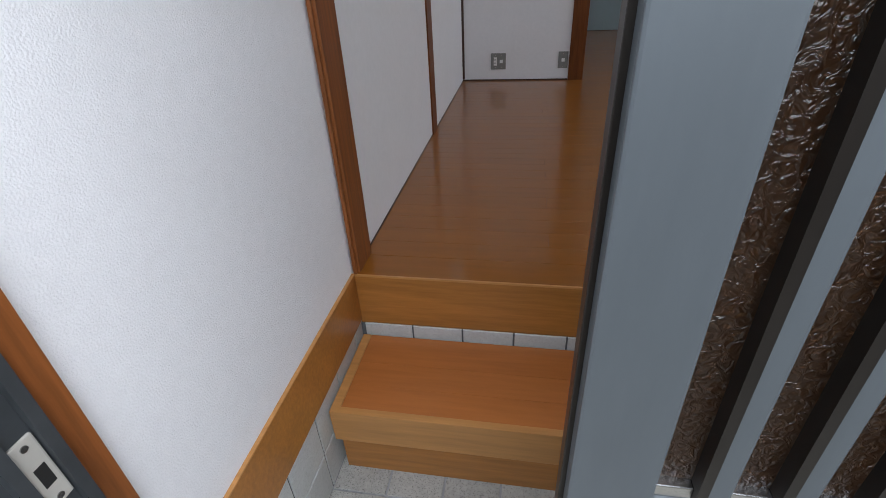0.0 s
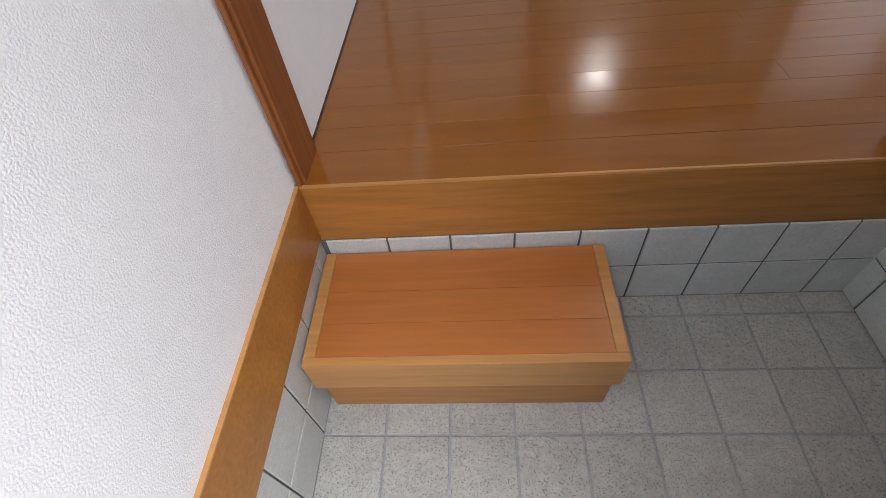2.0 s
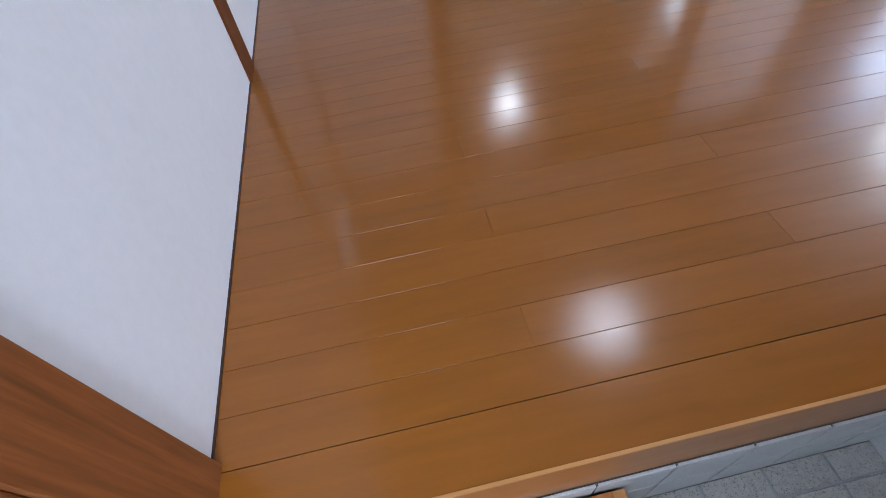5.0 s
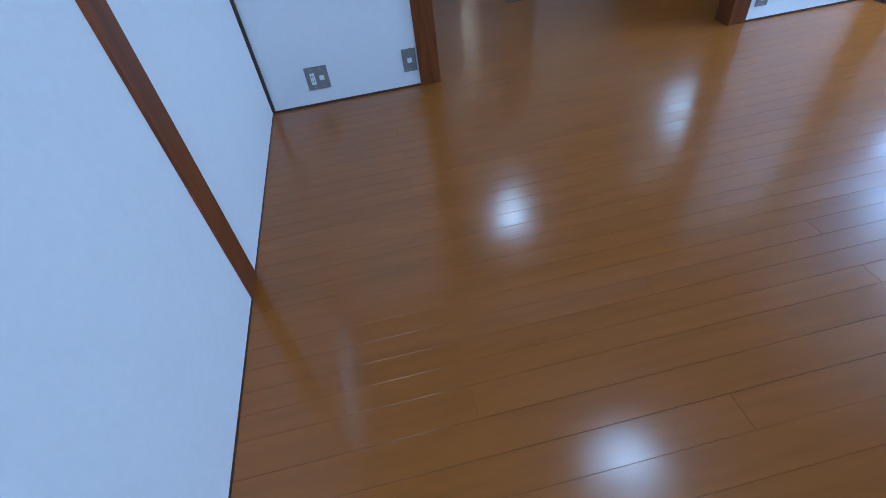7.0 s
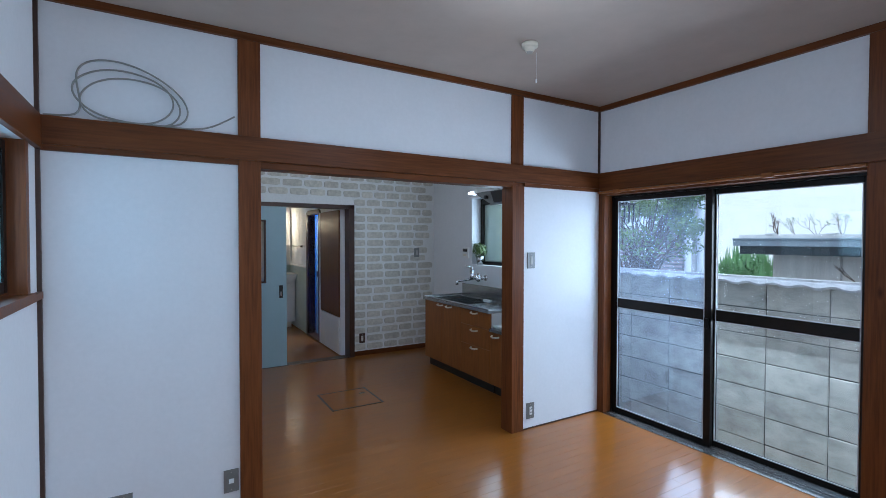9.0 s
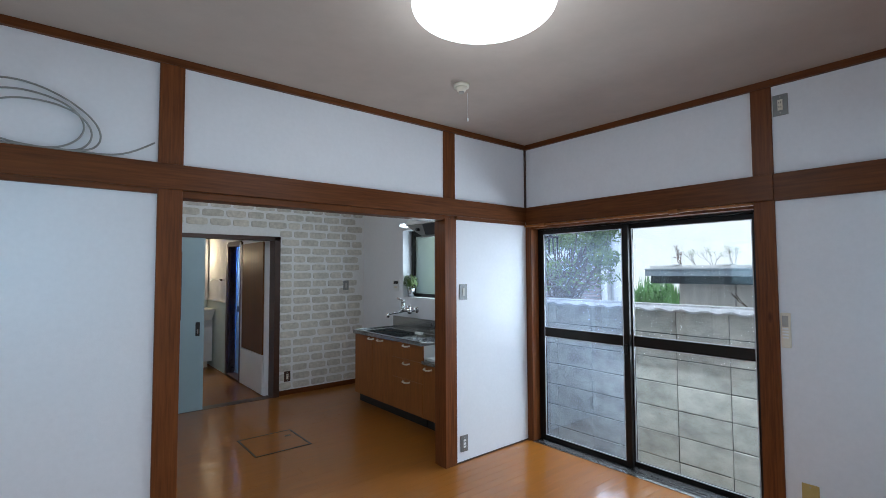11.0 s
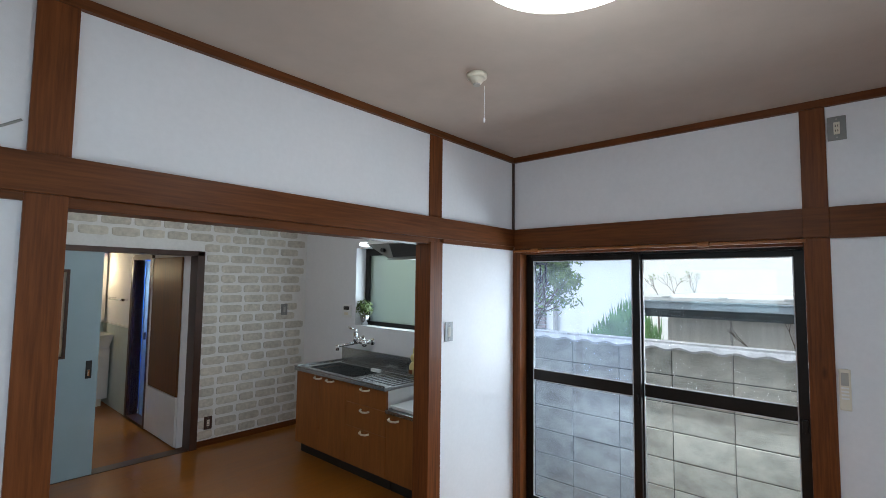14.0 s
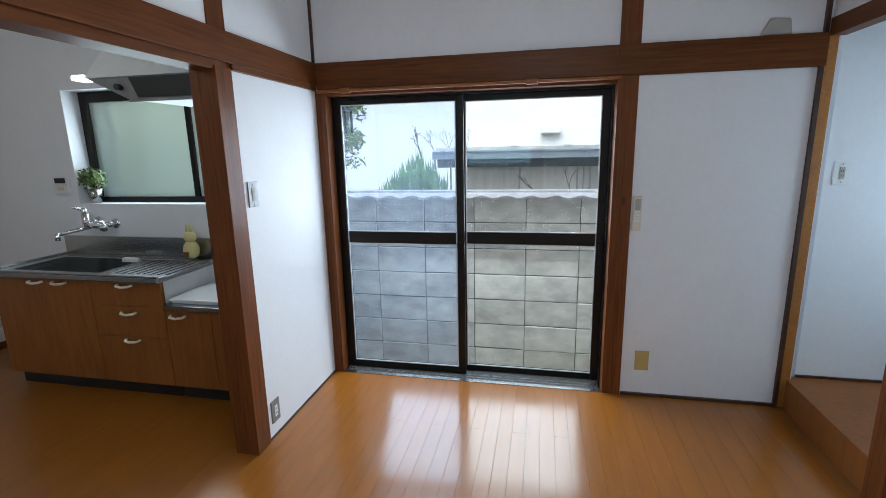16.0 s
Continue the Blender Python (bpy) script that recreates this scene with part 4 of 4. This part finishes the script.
plate("wall_outlet", "dark outlet plate on the brick-patterned wall", "y", 2.535, 0.21, 0.072, 0.118, KY - 0.006, -1, "outlet", mat=DARKWOOD, insert=CREAM)
plate("wall_outlet", "aged yellow blank plate low on the wall", "x", -1.923, 0.22, 0.075, 0.118, W, -1, "blank plate", mat=YELLOW, insert=YELLOW)
plate("wall_outlet", "steel outlet plate high beside the post", "x", -1.855, 2.33, 0.072, 0.118, W, -1, "outlet", insert=CREAM)
plate("wall_outlet", "white two-socket plate in the alcove", "x", -2.81, 1.285, 0.072, 0.118, 3.58, -1, "outlet", mat=WHITE)
thing("remote_holder", (W, -1.845, 1.08), "cream lamp remote in a wall holder beside the post", "remote control",
      [("body", boxes((W - 0.022, W, -1.866, -1.822, 0.985, 1.175), bevel=0.005), CREAM), ("window", boxes((W - 0.0232, W - 0.022, -1.858, -1.830, 1.10, 1.16)), PUTTY)]
      + [("button", boxes((W - 0.0245, W - 0.022, -1.858, -1.830, 1.085 - i * 0.016, 1.093 - i * 0.016), bevel=0.001), WHITE) for i in range(4)])
thing("intercom", (W, 1.96, 1.25), "white water heater remote with a dark display", "control panel",
      [("body", boxes((W - 0.02, W, 1.89, 2.02, 1.19, 1.315), bevel=0.004), WHITE), ("display", boxes((W - 0.0212, W - 0.02, 1.91, 2.00, 1.265, 1.30)), BLACK), ("button", boxes((W - 0.023, W - 0.02, 1.925, 1.985, 1.215, 1.24), bevel=0.001), CREAM)])
pt = prism(bmesh.new(), ((W - 0.016, -2.49, 1.948), (W - 0.016, -2.35, 1.948), (W + 0.002, -2.35, 1.948), (W + 0.002, -2.49, 1.948)), ((W - 0.010, -2.48, 2.022), (W - 0.012, -2.40, 2.028), (W + 0.002, -2.39, 2.030), (W + 0.002, -2.48, 2.024)))
bmesh.ops.bevel(pt, geom=pt.edges[:], offset=0.008, segments=3, affect="EDGES", profile=0.6)
thing("putty_plug", (W, -2.42, 1.945), "lump of grey putty plugging a pipe hole", "putty", [("plug", pt, PUTTY, "", True)])

# ceiling lamp and the fire alarm
dome = bmesh.new()
bmesh.ops.create_uvsphere(dome, u_segments=40, v_segments=20, radius=1, matrix=Matrix.LocRotScale((1.71, -1.36, CEIL - 0.03), None, (0.283, 0.283, 0.068)))
bmesh.ops.bisect_plane(dome, geom=dome.verts[:] + dome.edges[:] + dome.faces[:], plane_co=(0, 0, CEIL - 0.025), plane_no=(0, 0, 1), clear_outer=True)
thing("ceiling_lamp", (1.71, -1.36, CEIL), "round white glowing ceiling lamp", "ceiling lamp", [("diffuser", dome, GLOW, "glowing white diffuser", True), ("base", rod(bmesh.new(), (1.71, -1.36, CEIL - 0.026), (1.71, -1.36, CEIL - 0.001), 0.27, n=40), WHITE, "", True)])
dome = bmesh.new()
bmesh.ops.create_uvsphere(dome, u_segments=36, v_segments=18, radius=1, matrix=Matrix.LocRotScale((1.765, 1.375, 2.375), None, (0.24, 0.24, 0.075)))
bmesh.ops.bisect_plane(dome, geom=dome.verts[:] + dome.edges[:] + dome.faces[:], plane_co=(0, 0, 2.38), plane_no=(0, 0, 1), clear_outer=True)
thing("ceiling_lamp", (1.765, 1.375, 2.40), "round white glowing kitchen ceiling lamp", "ceiling lamp", [("diffuser", dome, GLOW, "glowing white diffuser", True), ("base", rod(bmesh.new(), (1.765, 1.375, 2.379), (1.765, 1.375, 2.399), 0.225, n=36), WHITE, "", True)])
sxx, syy = 2.21, -0.67
cord = bmesh.new()
rod(cord, (sxx + 0.03, syy - 0.02, CEIL - 0.05), (sxx + 0.03, syy - 0.02, CEIL - 0.20), 0.0012, n=6)
thing("fire_alarm", (sxx, syy, CEIL), "round white fire alarm with a pull cord on the ceiling", "fire alarm",
      [("base", rod(bmesh.new(), (sxx, syy, CEIL - 0.02), (sxx, syy, CEIL - 0.001), 0.044, n=28), CREAM, "", True), ("sensor", rod(bmesh.new(), (sxx, syy, CEIL - 0.045), (sxx, syy, CEIL - 0.02), 0.020, 0.037, 24), CREAM, "", True),
       ("grille", rod(bmesh.new(), (sxx, syy, CEIL - 0.052), (sxx, syy, CEIL - 0.045), 0.016, n=16), PUTTY), ("cord", cord, WHITE), ("cord_bead", rod(bmesh.new(), (sxx + 0.03, syy - 0.02, CEIL - 0.215), (sxx + 0.03, syy - 0.02, CEIL - 0.195), 0.004, n=8), WHITE)])

# aerial cable coiled on the rail
def cable_curve(points, r):
    cu = bpy.data.curves.new("cable", "CURVE")
    cu.dimensions, cu.bevel_depth, cu.bevel_resolution = "3D", r, 3
    sp = cu.splines.new("NURBS")
    sp.points.add(len(points) - 1)
    for p, c in zip(sp.points, points):
        p.co = (*c, 1)
    sp.use_endpoint_u, sp.order_u, sp.resolution_u = True, 4, 6
    ob = new("cable_shape", cu)
    me = bpy.data.meshes.new_from_object(ob.evaluated_get(bpy.context.evaluated_depsgraph_get()))
    bpy.data.objects.remove(ob)
    return me


pts = [(0.03, -0.018, 1.949), (0.10, -0.018, 1.955), (0.17, -0.017, 1.955)]
for k in range(44):
    a = radians(200 - k * 23)
    turn = k / 16
    rx, rz = 0.205 + 0.02 * math.sin(turn * 2.2), 0.135 + 0.02 * math.cos(turn * 1.7)
    shear = 0.34 * max(0.0, 1.1 - turn)
    pts.append((0.345 + 0.02 * math.sin(turn * 3) + rx * math.cos(a), -0.014 - 0.004 * (k % 3), max(1.952, 2.055 - shear * rx * math.cos(a) + 0.018 * math.sin(turn * 2) + rz * math.sin(a))))
pts += [(0.52, -0.018, 1.952), (0.62, -0.018, 1.951), (0.70, -0.018, 1.972), (0.795, -0.018, 2.040)]
me = cable_curve(pts, 0.0042)
me.materials.append(material("grey_cable", (0.28, 0.27, 0.25), 0.5))
cable = new("coiled_cable", me)
tagged(cable, "grey aerial cable coiled on the timber rail", "cable")

# ---- outside ----
structure("ground", EARTH, (3.75, 60, -40, 40, -0.62, -0.42), (-40, -0.2, -40, 40, -0.75, -0.55), (-0.2, 3.75, -40, -3.95, -0.75, -0.55), (-0.2, 3.75, 5.2, 40, -0.75, -0.55), label="bare grey earth outside the house")
structure("porch", CONCRETE, (-1.5, 2.5, -6.0, -3.96, -0.60, G - 0.03), label="grey concrete porch outside the front door")


def house(name, place, label, x0, x1, y0, y1, z1, wall, roofmat, slope, extra=(), over=0.25):
    roof = bmesh.new()
    box(roof, x0 - over, x1 + over, y0 - 0.25, y1 + 0.25, z1, z1 + 0.10)
    box(roof, x0 - over - 0.06, x0 - over, y0 - 0.30, y1 + 0.30, z1 + 0.02, z1 + 0.12)
    box(roof, x0 - over - 0.01, x0 - over + 0.03, y0 - 0.26, y1 + 0.26, z1 - 0.05, z1)
    vs = [roof.verts.new(v) for v in ((x0 - over, y0 - 0.25, z1 + 0.10), (x0 - over, y1 + 0.25, z1 + 0.10), ((x0 + x1) / 2, y1 + 0.25, z1 + 0.10 + slope), ((x0 + x1) / 2, y0 - 0.25, z1 + 0.10 + slope), (x1 + over, y1 + 0.25, z1 + 0.10), (x1 + over, y0 - 0.25, z1 + 0.10))]
    for f in ((0, 1, 2, 3), (3, 2, 4, 5), (0, 3, 5), (1, 4, 2)):
        roof.faces.new([vs[i] for i in f])
    return thing(name, place, label, "house", [("wall", boxes((x0, x1, y0, y1, -0.42, z1)), wall), ("roof", roof, roofmat), *extra])


shed_roof = boxes((4.80, 6.7, -7.75, -0.45, 1.425, 1.455), bevel=0.004)
for i in range(16):
    box(shed_roof, 4.79, 4.86, -0.72 - i * 0.42, -0.66 - i * 0.42, 1.455, 1.464)
thing("shed", (5.9, -4.0, -0.42), "low beige shed with a grey-blue gutter and a pale roof", "shed",
      [("wall", boxes((4.89, 6.6, -7.5, -0.68, -0.42, 1.425)), BEIGE), ("roof", shed_roof, ROOFTOP), ("gutter", boxes((4.74, 4.80, -7.8, -0.43, 1.358, 1.412), (4.73, 4.80, -7.8, -0.43, 1.412, 1.424), bevel=0.004), GUTTER),
       ("fascia", boxes((4.80, 4.84, -7.75, -0.46, 1.288, 1.424)), GREENROOF), ("soffit", boxes((4.84, 4.89, -7.75, -0.46, 1.36, 1.37)), GREENROOF)]
      + [("pipe", rod(bmesh.new(), (4.875, y, -0.4), (4.875, y, 1.36), 0.008, n=8), PUTTY) for y in (-1.15, -1.62, -1.67, -1.72)])
shut = [("shutter_slat", boxes((9.92, 9.99, 3.3, 4.9, 0.3 + i * 0.085, 0.36 + i * 0.085)), SHUTTER) for i in range(16)]
house("house", (14, 2.0, -0.42), "white rendered two-storey neighbouring house", 10.0, 17.0, -16.0, 9.0, 6.5, WHITEWALL, GREENROOF, 1.4,
      shut + [("downpipe", rod(bmesh.new(), (9.93, 3.05, -0.4), (9.93, 3.05, 6.4), 0.05, n=10), PUTTY), ("vent", boxes((9.85, 9.99, -1.66, -1.30, 1.68, 1.80), bevel=0.02), WHITE)])
sheet = bmesh.new()
prev = None
for i in range(121):
    y = 1.2 + i * 0.02
    ring = [sheet.verts.new((4.42 + 0.022 * math.sin(y / 0.11 * math.tau), y, z)) for z in (-0.42, 1.98)]
    if prev:
        sheet.faces.new((prev[0], ring[0], ring[1], prev[1]))
    prev = ring
bmesh.ops.solidify(sheet, geom=sheet.faces[:], thickness=0.003)
tagged(part("fence_1", sheet, material("pale_green_sheet", (0.78, 0.84, 0.72), 0.6, vary=0.05)), label="pale green corrugated sheet beyond the kitchen window", kind="structure")


def foliage(bm, rng, centre, radii, count, size, lean=0.3):
    for i in range(count):
        d = Vector((rng.gauss(0, 1), rng.gauss(0, 1), rng.gauss(0, 1))).normalized()
        c = Vector(centre) + Vector((d.x * radii[0], d.y * radii[1], d.z * radii[2])) * rng.uniform(0.25, 1.0) ** 0.6
        q = Matrix.Translation(c) @ Euler((rng.uniform(0, 6.3), rng.uniform(0, 6.3), rng.uniform(0, 6.3))).to_matrix().to_4x4()
        a, b = size * rng.uniform(0.7, 1.3), size * rng.uniform(0.25, 0.4)
        bm.faces.new([bm.verts.new(q @ Vector(v)) for v in ((0, -a, 0), (b, -a * 0.2, 0.01), (0, a, 0), (-b, -a * 0.2, 0.01))])


def branches(bm, rng, start, direction, length, radius, depth, spread=0.6, tips=None):
    end = Vector(start) + Vector(direction).normalized() * length
    rod(bm, start, end, radius, radius * 0.65, 6)
    if depth == 0:
        if tips is not None:
            tips.append(end)
        return
    for i in range(rng.choice((2, 3))):
        d = Vector(direction).normalized() + Vector((rng.uniform(-1, 1), rng.uniform(-1, 1), rng.uniform(-0.5, 0.9))) * spread
        branches(bm, rng, end, d, length * rng.uniform(0.6, 0.85), radius * 0.62, depth - 1, spread, tips)


rng = random.Random(11)
trunk, crown = bmesh.new(), bmesh.new()
rod(trunk, (6.65, 2.05, -0.45), (6.6, 1.9, 0.9), 0.06, 0.04, 8)
for i in range(58):
    c = Vector((6.6 + rng.uniform(-0.4, 0.4), rng.uniform(0.9, 2.9), rng.uniform(1.15, 2.7)) if i > 13 else (6.6 + rng.uniform(-0.2, 0.2), rng.uniform(0.95, 1.4), rng.uniform(1.3, 2.0)))
    joint = Vector((6.6, 1.9 + rng.uniform(-0.25, 0.15), rng.uniform(0.6, 1.2)))
    spine = [joint]
    for k in (0.25, 0.5, 0.75, 1.0):
        spine.append(joint.lerp(c, k) + Vector((rng.uniform(-0.05, 0.05), rng.uniform(-0.09, 0.09), rng.uniform(-0.06, 0.08))) * (1.2 - k * 0.6))
    for k, (p, q) in enumerate(zip(spine, spine[1:])):
        rod(trunk, p, q, 0.016 - 0.003 * k, 0.013 - 0.003 * k, 6)
    foliage(crown, rng, spine[-1], (0.20, 0.22, 0.15), 100 if c.z > 1.45 else 34, 0.046)
thing("tree", (6.65, 2.05, -0.42), "evergreen garden tree with pale leaves and crooked grey branches", "tree", [("trunk", trunk, BARK), ("crown", crown, TREELEAF)])
trunk, buds = bmesh.new(), bmesh.new()
for y, h in ((0.30, 0.17), (0.12, 0.15), (-0.10, 0.16), (-0.34, 0.17)):
    tips = []
    branches(trunk, rng, (7.3, y, -0.45), (0, 0, 1), 1.75, 0.016, 0)
    branches(trunk, rng, (7.3, y, 1.28), (0, rng.uniform(-0.4, 0.3), 1), h, 0.013 if y > 0.2 else 0.006, 3, 0.75, tips)
    for tip in tips:
        if y < 0.2:
            foliage(buds, rng, tip, (0.02, 0.03, 0.03), 2, 0.014)
thing("bare_tree", (7.3, 0.02, -0.42), "thin winter shrub with stubby branches and a few buds", "tree", [("trunk", trunk, BARK), ("buds", buds, TREELEAF)])
bush = bmesh.new()
for i in range(44):
    by = rng.uniform(-0.32, 0.40)
    top = 1.20 - abs(by + 0.04) * 0.85
    foliage(bush, rng, (5.75 + rng.uniform(-0.15, 0.2), by, rng.uniform(0.1, top)), (0.09, 0.07, 0.22), 130, 0.032)
for i in range(620):
    by = rng.uniform(-0.34, 0.44)
    z = 1.28 - abs(by + 0.04) * 0.85 + rng.uniform(-0.30, 0.02)
    base = Vector((5.75 + rng.uniform(-0.15, 0.15), by, z))
    tip = base + Vector((rng.uniform(-0.02, 0.02), rng.uniform(-0.03, 0.03), rng.uniform(0.08, 0.2)))
    bush.faces.new([bush.verts.new(v) for v in (base + Vector((0, 0.012, 0)), base - Vector((0, 0.012, 0)), tip)])
stalk = rod(bmesh.new(), (5.75, -0.03, -0.45), (5.75, -0.03, 0.9), 0.04, 0.02, 8)
thing("bush", (5.75, -0.03, -0.42), "bright green conifer bush with an uneven outline", "bush", [("foliage", bush, BUSH), ("stem", stalk, BARK)])
thing("laundry_bracket", (3.86, -0.05, 1.72), "dark metal laundry pole bracket under the eave", "bracket",
      [("bar", boxes((3.72, 3.88, -0.10, 0.02, 1.700, 1.715), bevel=0.003), ALU), ("arm", rod(bmesh.new(), (3.86, -0.04, 1.71), (3.70, -0.02, 1.80), 0.009, n=8), ALU)]
      + [("prong", rod(bmesh.new(), (3.86, y, 1.705), (3.86, y, 1.56), 0.008, n=8), ALU) for y in (-0.09, -0.045, 0.0)])
twig = bmesh.new()
for i in range(3):
    branches(twig, rng, (4.80, -1.35 - 0.22 * i, -0.45), (0, 0, 1), 1.46, 0.006, 0)
    branches(twig, rng, (4.80, -1.35 - 0.22 * i, 1.0), (0, 0.6 - 0.5 * i, 0.7), 0.13, 0.005, 2, 0.5)
thing("bare_shrub", (4.80, -1.6, -0.42), "thin bare twigs in front of the shed", "shrub", [("twigs", twig, BARK)])

# ---- block garden wall, block by block ----
BX = 4.50
garden = empty("garden_wall", (BX, 0, -0.42), "weathered grey concrete block wall with wavy coping", "wall", kind="structure")
part("mortar_core", boxes((BX + 0.006, BX + 0.094, -6.0, 6.0, -0.002, 1.478)), MORTARGREY, garden).location = (-BX, 0, 0)
blocks = []
for k in range(6):
    bm = boxes((0, 0.1, -0.2015, 0.2015, 0, 0.2065), bevel=0.006)
    for v in bm.verts:
        v.co += Vector((0, rng.uniform(-0.0022, 0.0022), rng.uniform(-0.0022, 0.0022)))
    blocks.append(finish("block", bm, CONCRETE))
for row in range(7):
    for i in range(-14, 15):
        ob = new("block", blocks[rng.randrange(6)])
        ob.parent = garden
        ob.location = (rng.uniform(-0.003, 0.003), -1.017 + i * 0.408, 0.42 - 0.402 + row * 0.2118)
crumbs = bmesh.new()
for i in range(44):
    y, z = rng.uniform(-2.2, 0.6), 0.42 - 0.404 + rng.choice((1, 1, 2, 3, 4)) * 0.2118
    bmesh.ops.create_icosphere(crumbs, subdivisions=1, radius=1, matrix=Matrix.LocRotScale((-0.002, y, z + rng.uniform(-0.006, 0.006)), Euler((rng.uniform(0, 6), 0, 0)), (0.005, rng.uniform(0.006, 0.022), rng.uniform(0.003, 0.006))))
part("mortar_crumbs", crumbs, CONCRETE, garden, "squeezed-out pale mortar")
cope = bmesh.new()
prev = None
for i in range(721):
    y = -6 + i * 0.0167
    w = 0.010 * math.sin(y / 0.186 * math.tau)
    ring = [cope.verts.new(v) for v in ((-0.055, y, 1.062 + w), (-0.060, y, 1.078 + w), (-0.030, y, 1.098 + w * 0.4), (-0.005, y, 1.104), (-0.005, y, 1.119), (0.105, y, 1.119), (0.105, y, 1.066), (0.0, y, 1.064))]
    if prev:
        for a in range(8):
            b = (a + 1) % 8
            cope.faces.new((prev[a], prev[b], ring[b], ring[a]))
    prev = ring
bmesh.ops.translate(cope, verts=cope.verts, vec=(0, 0, 0.42))
part("coping", cope, CAPTILE, garden, "pale wavy coping")

# ---- floor planks ----
floor_ob = bpy.data.objects["floor"]


def chamfered(name, lx, ly, h, c, mat):
    v = []
    for z, k in ((-h, 0), (-c, 0), (0, c)):
        v += [(-lx / 2 + k, -ly / 2 + k, z), (lx / 2 - k, -ly / 2 + k, z), (lx / 2 - k, ly / 2 - k, z), (-lx / 2 + k, ly / 2 - k, z)]
    f = [(8, 9, 10, 11)]
    for r in (0, 4):
        f += [(r + i, r + (i + 1) % 4, r + 4 + (i + 1) % 4, r + 4 + i) for i in range(4)]
    me = bpy.data.meshes.new(name)
    me.from_pydata(v, [], f)
    me.materials.append(mat)
    return me


plank_meshes = {}


def plank(x0, x1, y0, y1):
    key = (round(x1 - x0, 3), round(y1 - y0, 3))
    if key not in plank_meshes:
        plank_meshes[key] = chamfered("plank", key[0] - 0.0004, key[1] - 0.0005, 0.006, 0.0003, FLOOR)
    ob = new("plank", plank_meshes[key])
    ob.parent = floor_ob
    ob.location = ((x0 + x1) / 2, (y0 + y1) / 2, 0.0)


def plank_rows(xa, xb, ya, yb, length, shift, pitch):
    n = int(round((yb - ya) / pitch))
    step = (yb - ya) / n
    for r in range(n):
        cut = xa + ((r * shift) % length)
        xs = [xa] + [cut + k * length for k in range(-1, 6) if xa + 0.12 < cut + k * length < xb - 0.12] + [xb]
        for a, b in zip(xs, xs[1:]):
            plank(round(a, 3), round(b, 3), ya + r * step, ya + (r + 1) * step)


plank_rows(0.0, W, -2.614, -1.85, 1.82, 0.607, 0.0955)
plank_rows(0.0, W, -1.85, 0.0, 1.82, 0.607, 0.0725)
plank_rows(0.0, W, 0.0, KY, 1.82, 0.607, 0.0985)
plank_rows(0.9, 2.31, KY + 0.01, 5.44, 0.91, 0.3, 0.0985)

# ---- entrance tiles ----
TP = 0.1648


def tile_mesh(name, lx, ly, mat):
    return chamfered(name, lx - 0.006, ly - 0.006, 0.006, 0.0015, mat)


def lay(me, parent, m):
    ob = new("tile", me)
    ob.parent = parent
    ob.matrix_world = m
    return ob


gf = bpy.data.objects["genkan_floor"]
full = tile_mesh("tile", TP, TP, TILE)
half = tile_mesh("tile", TP, 0.0715, TILE)
ys = -3.143 + 2 * TP
for i in range(9):
    x = -0.004 + TP * (i + 0.5)
    lay(half, gf, pose(x, ys + 0.036, G))
    for j in range(7):
        lay(full, gf, pose(x, ys - TP * (j + 0.5), G))
riser = bpy.data.objects["genkan_wall_base_north"]
rt = tile_mesh("tile", TP, 0.153, WALLTILE)
for i in range(9):
    for z0 in (-0.339, -0.492):
        lay(rt, riser, pose(0.012 + TP * (i + 0.5), -2.744, z0 + 0.0765, 90, 0, 0))
for nm, x, rz in (("genkan_wall_base_west", 0.0, 90), ("genkan_wall_base_east", 1.44, -90)):
    wall = bpy.data.objects[nm]
    for j in range(6):
        for z0 in (-0.336, -0.489):
            lay(rt, wall, pose(x, -2.971 + TP * 1.5 - TP * j, z0 + 0.0765, 90, 0, rz))

# ---- bricks of the kitchen wall ----
bw = bpy.data.objects["kitchen_wall_north"]
bricks = []
brng = random.Random(7)
for k, L in enumerate((0.205, 0.17, 0.215, 0.14)):
    v, n = [], 16
    for z, s in ((0.0, 1.0), (0.004, 0.985)):
        for i in range(n):
            a = math.tau * (i + 0.5) / n
            cx, cy = math.cos(a), math.sin(a)
            px_ = L / 2 * math.copysign(abs(cx) ** 0.35, cx) * s + brng.uniform(-0.003, 0.003)
            py_ = 0.036 * math.copysign(abs(cy) ** 0.35, cy) * s + brng.uniform(-0.002, 0.002)
            v.append((px_, -z, py_))
    f = [tuple(range(n, 2 * n))] + [(i, (i + 1) % n, n + (i + 1) % n, n + i) for i in range(n)]
    me = bpy.data.meshes.new("brick")
    me.from_pydata(v, [], f)
    me.materials.append(BRICK)
    bricks.append((L, me))
CP = 0.097
for r in range(24):
    z = 0.105 + r * CP
    x = 0.95 + (0.11 if r % 2 else 0.0)
    while x < W - 0.04:
        L, me = bricks[brng.choice((0, 0, 2, 2, 1, 3) if r % 2 else (0, 2, 0, 1))]
        if x + L > W - 0.01:
            L, me = bricks[3]
            if x + L > W - 0.005:
                break
        if z > 1.87 or x > 2.435:
            ob = new("brick", me)
            ob.parent = bw
            ob.location = (x + L / 2, KY, z)
        elif x + L > 2.44:
            L2, me = bricks[3]
            x = 2.44
            L = L2
            ob = new("brick", me)
            ob.parent = bw
            ob.location = (x + L / 2, KY, z)
        x += L + 0.024
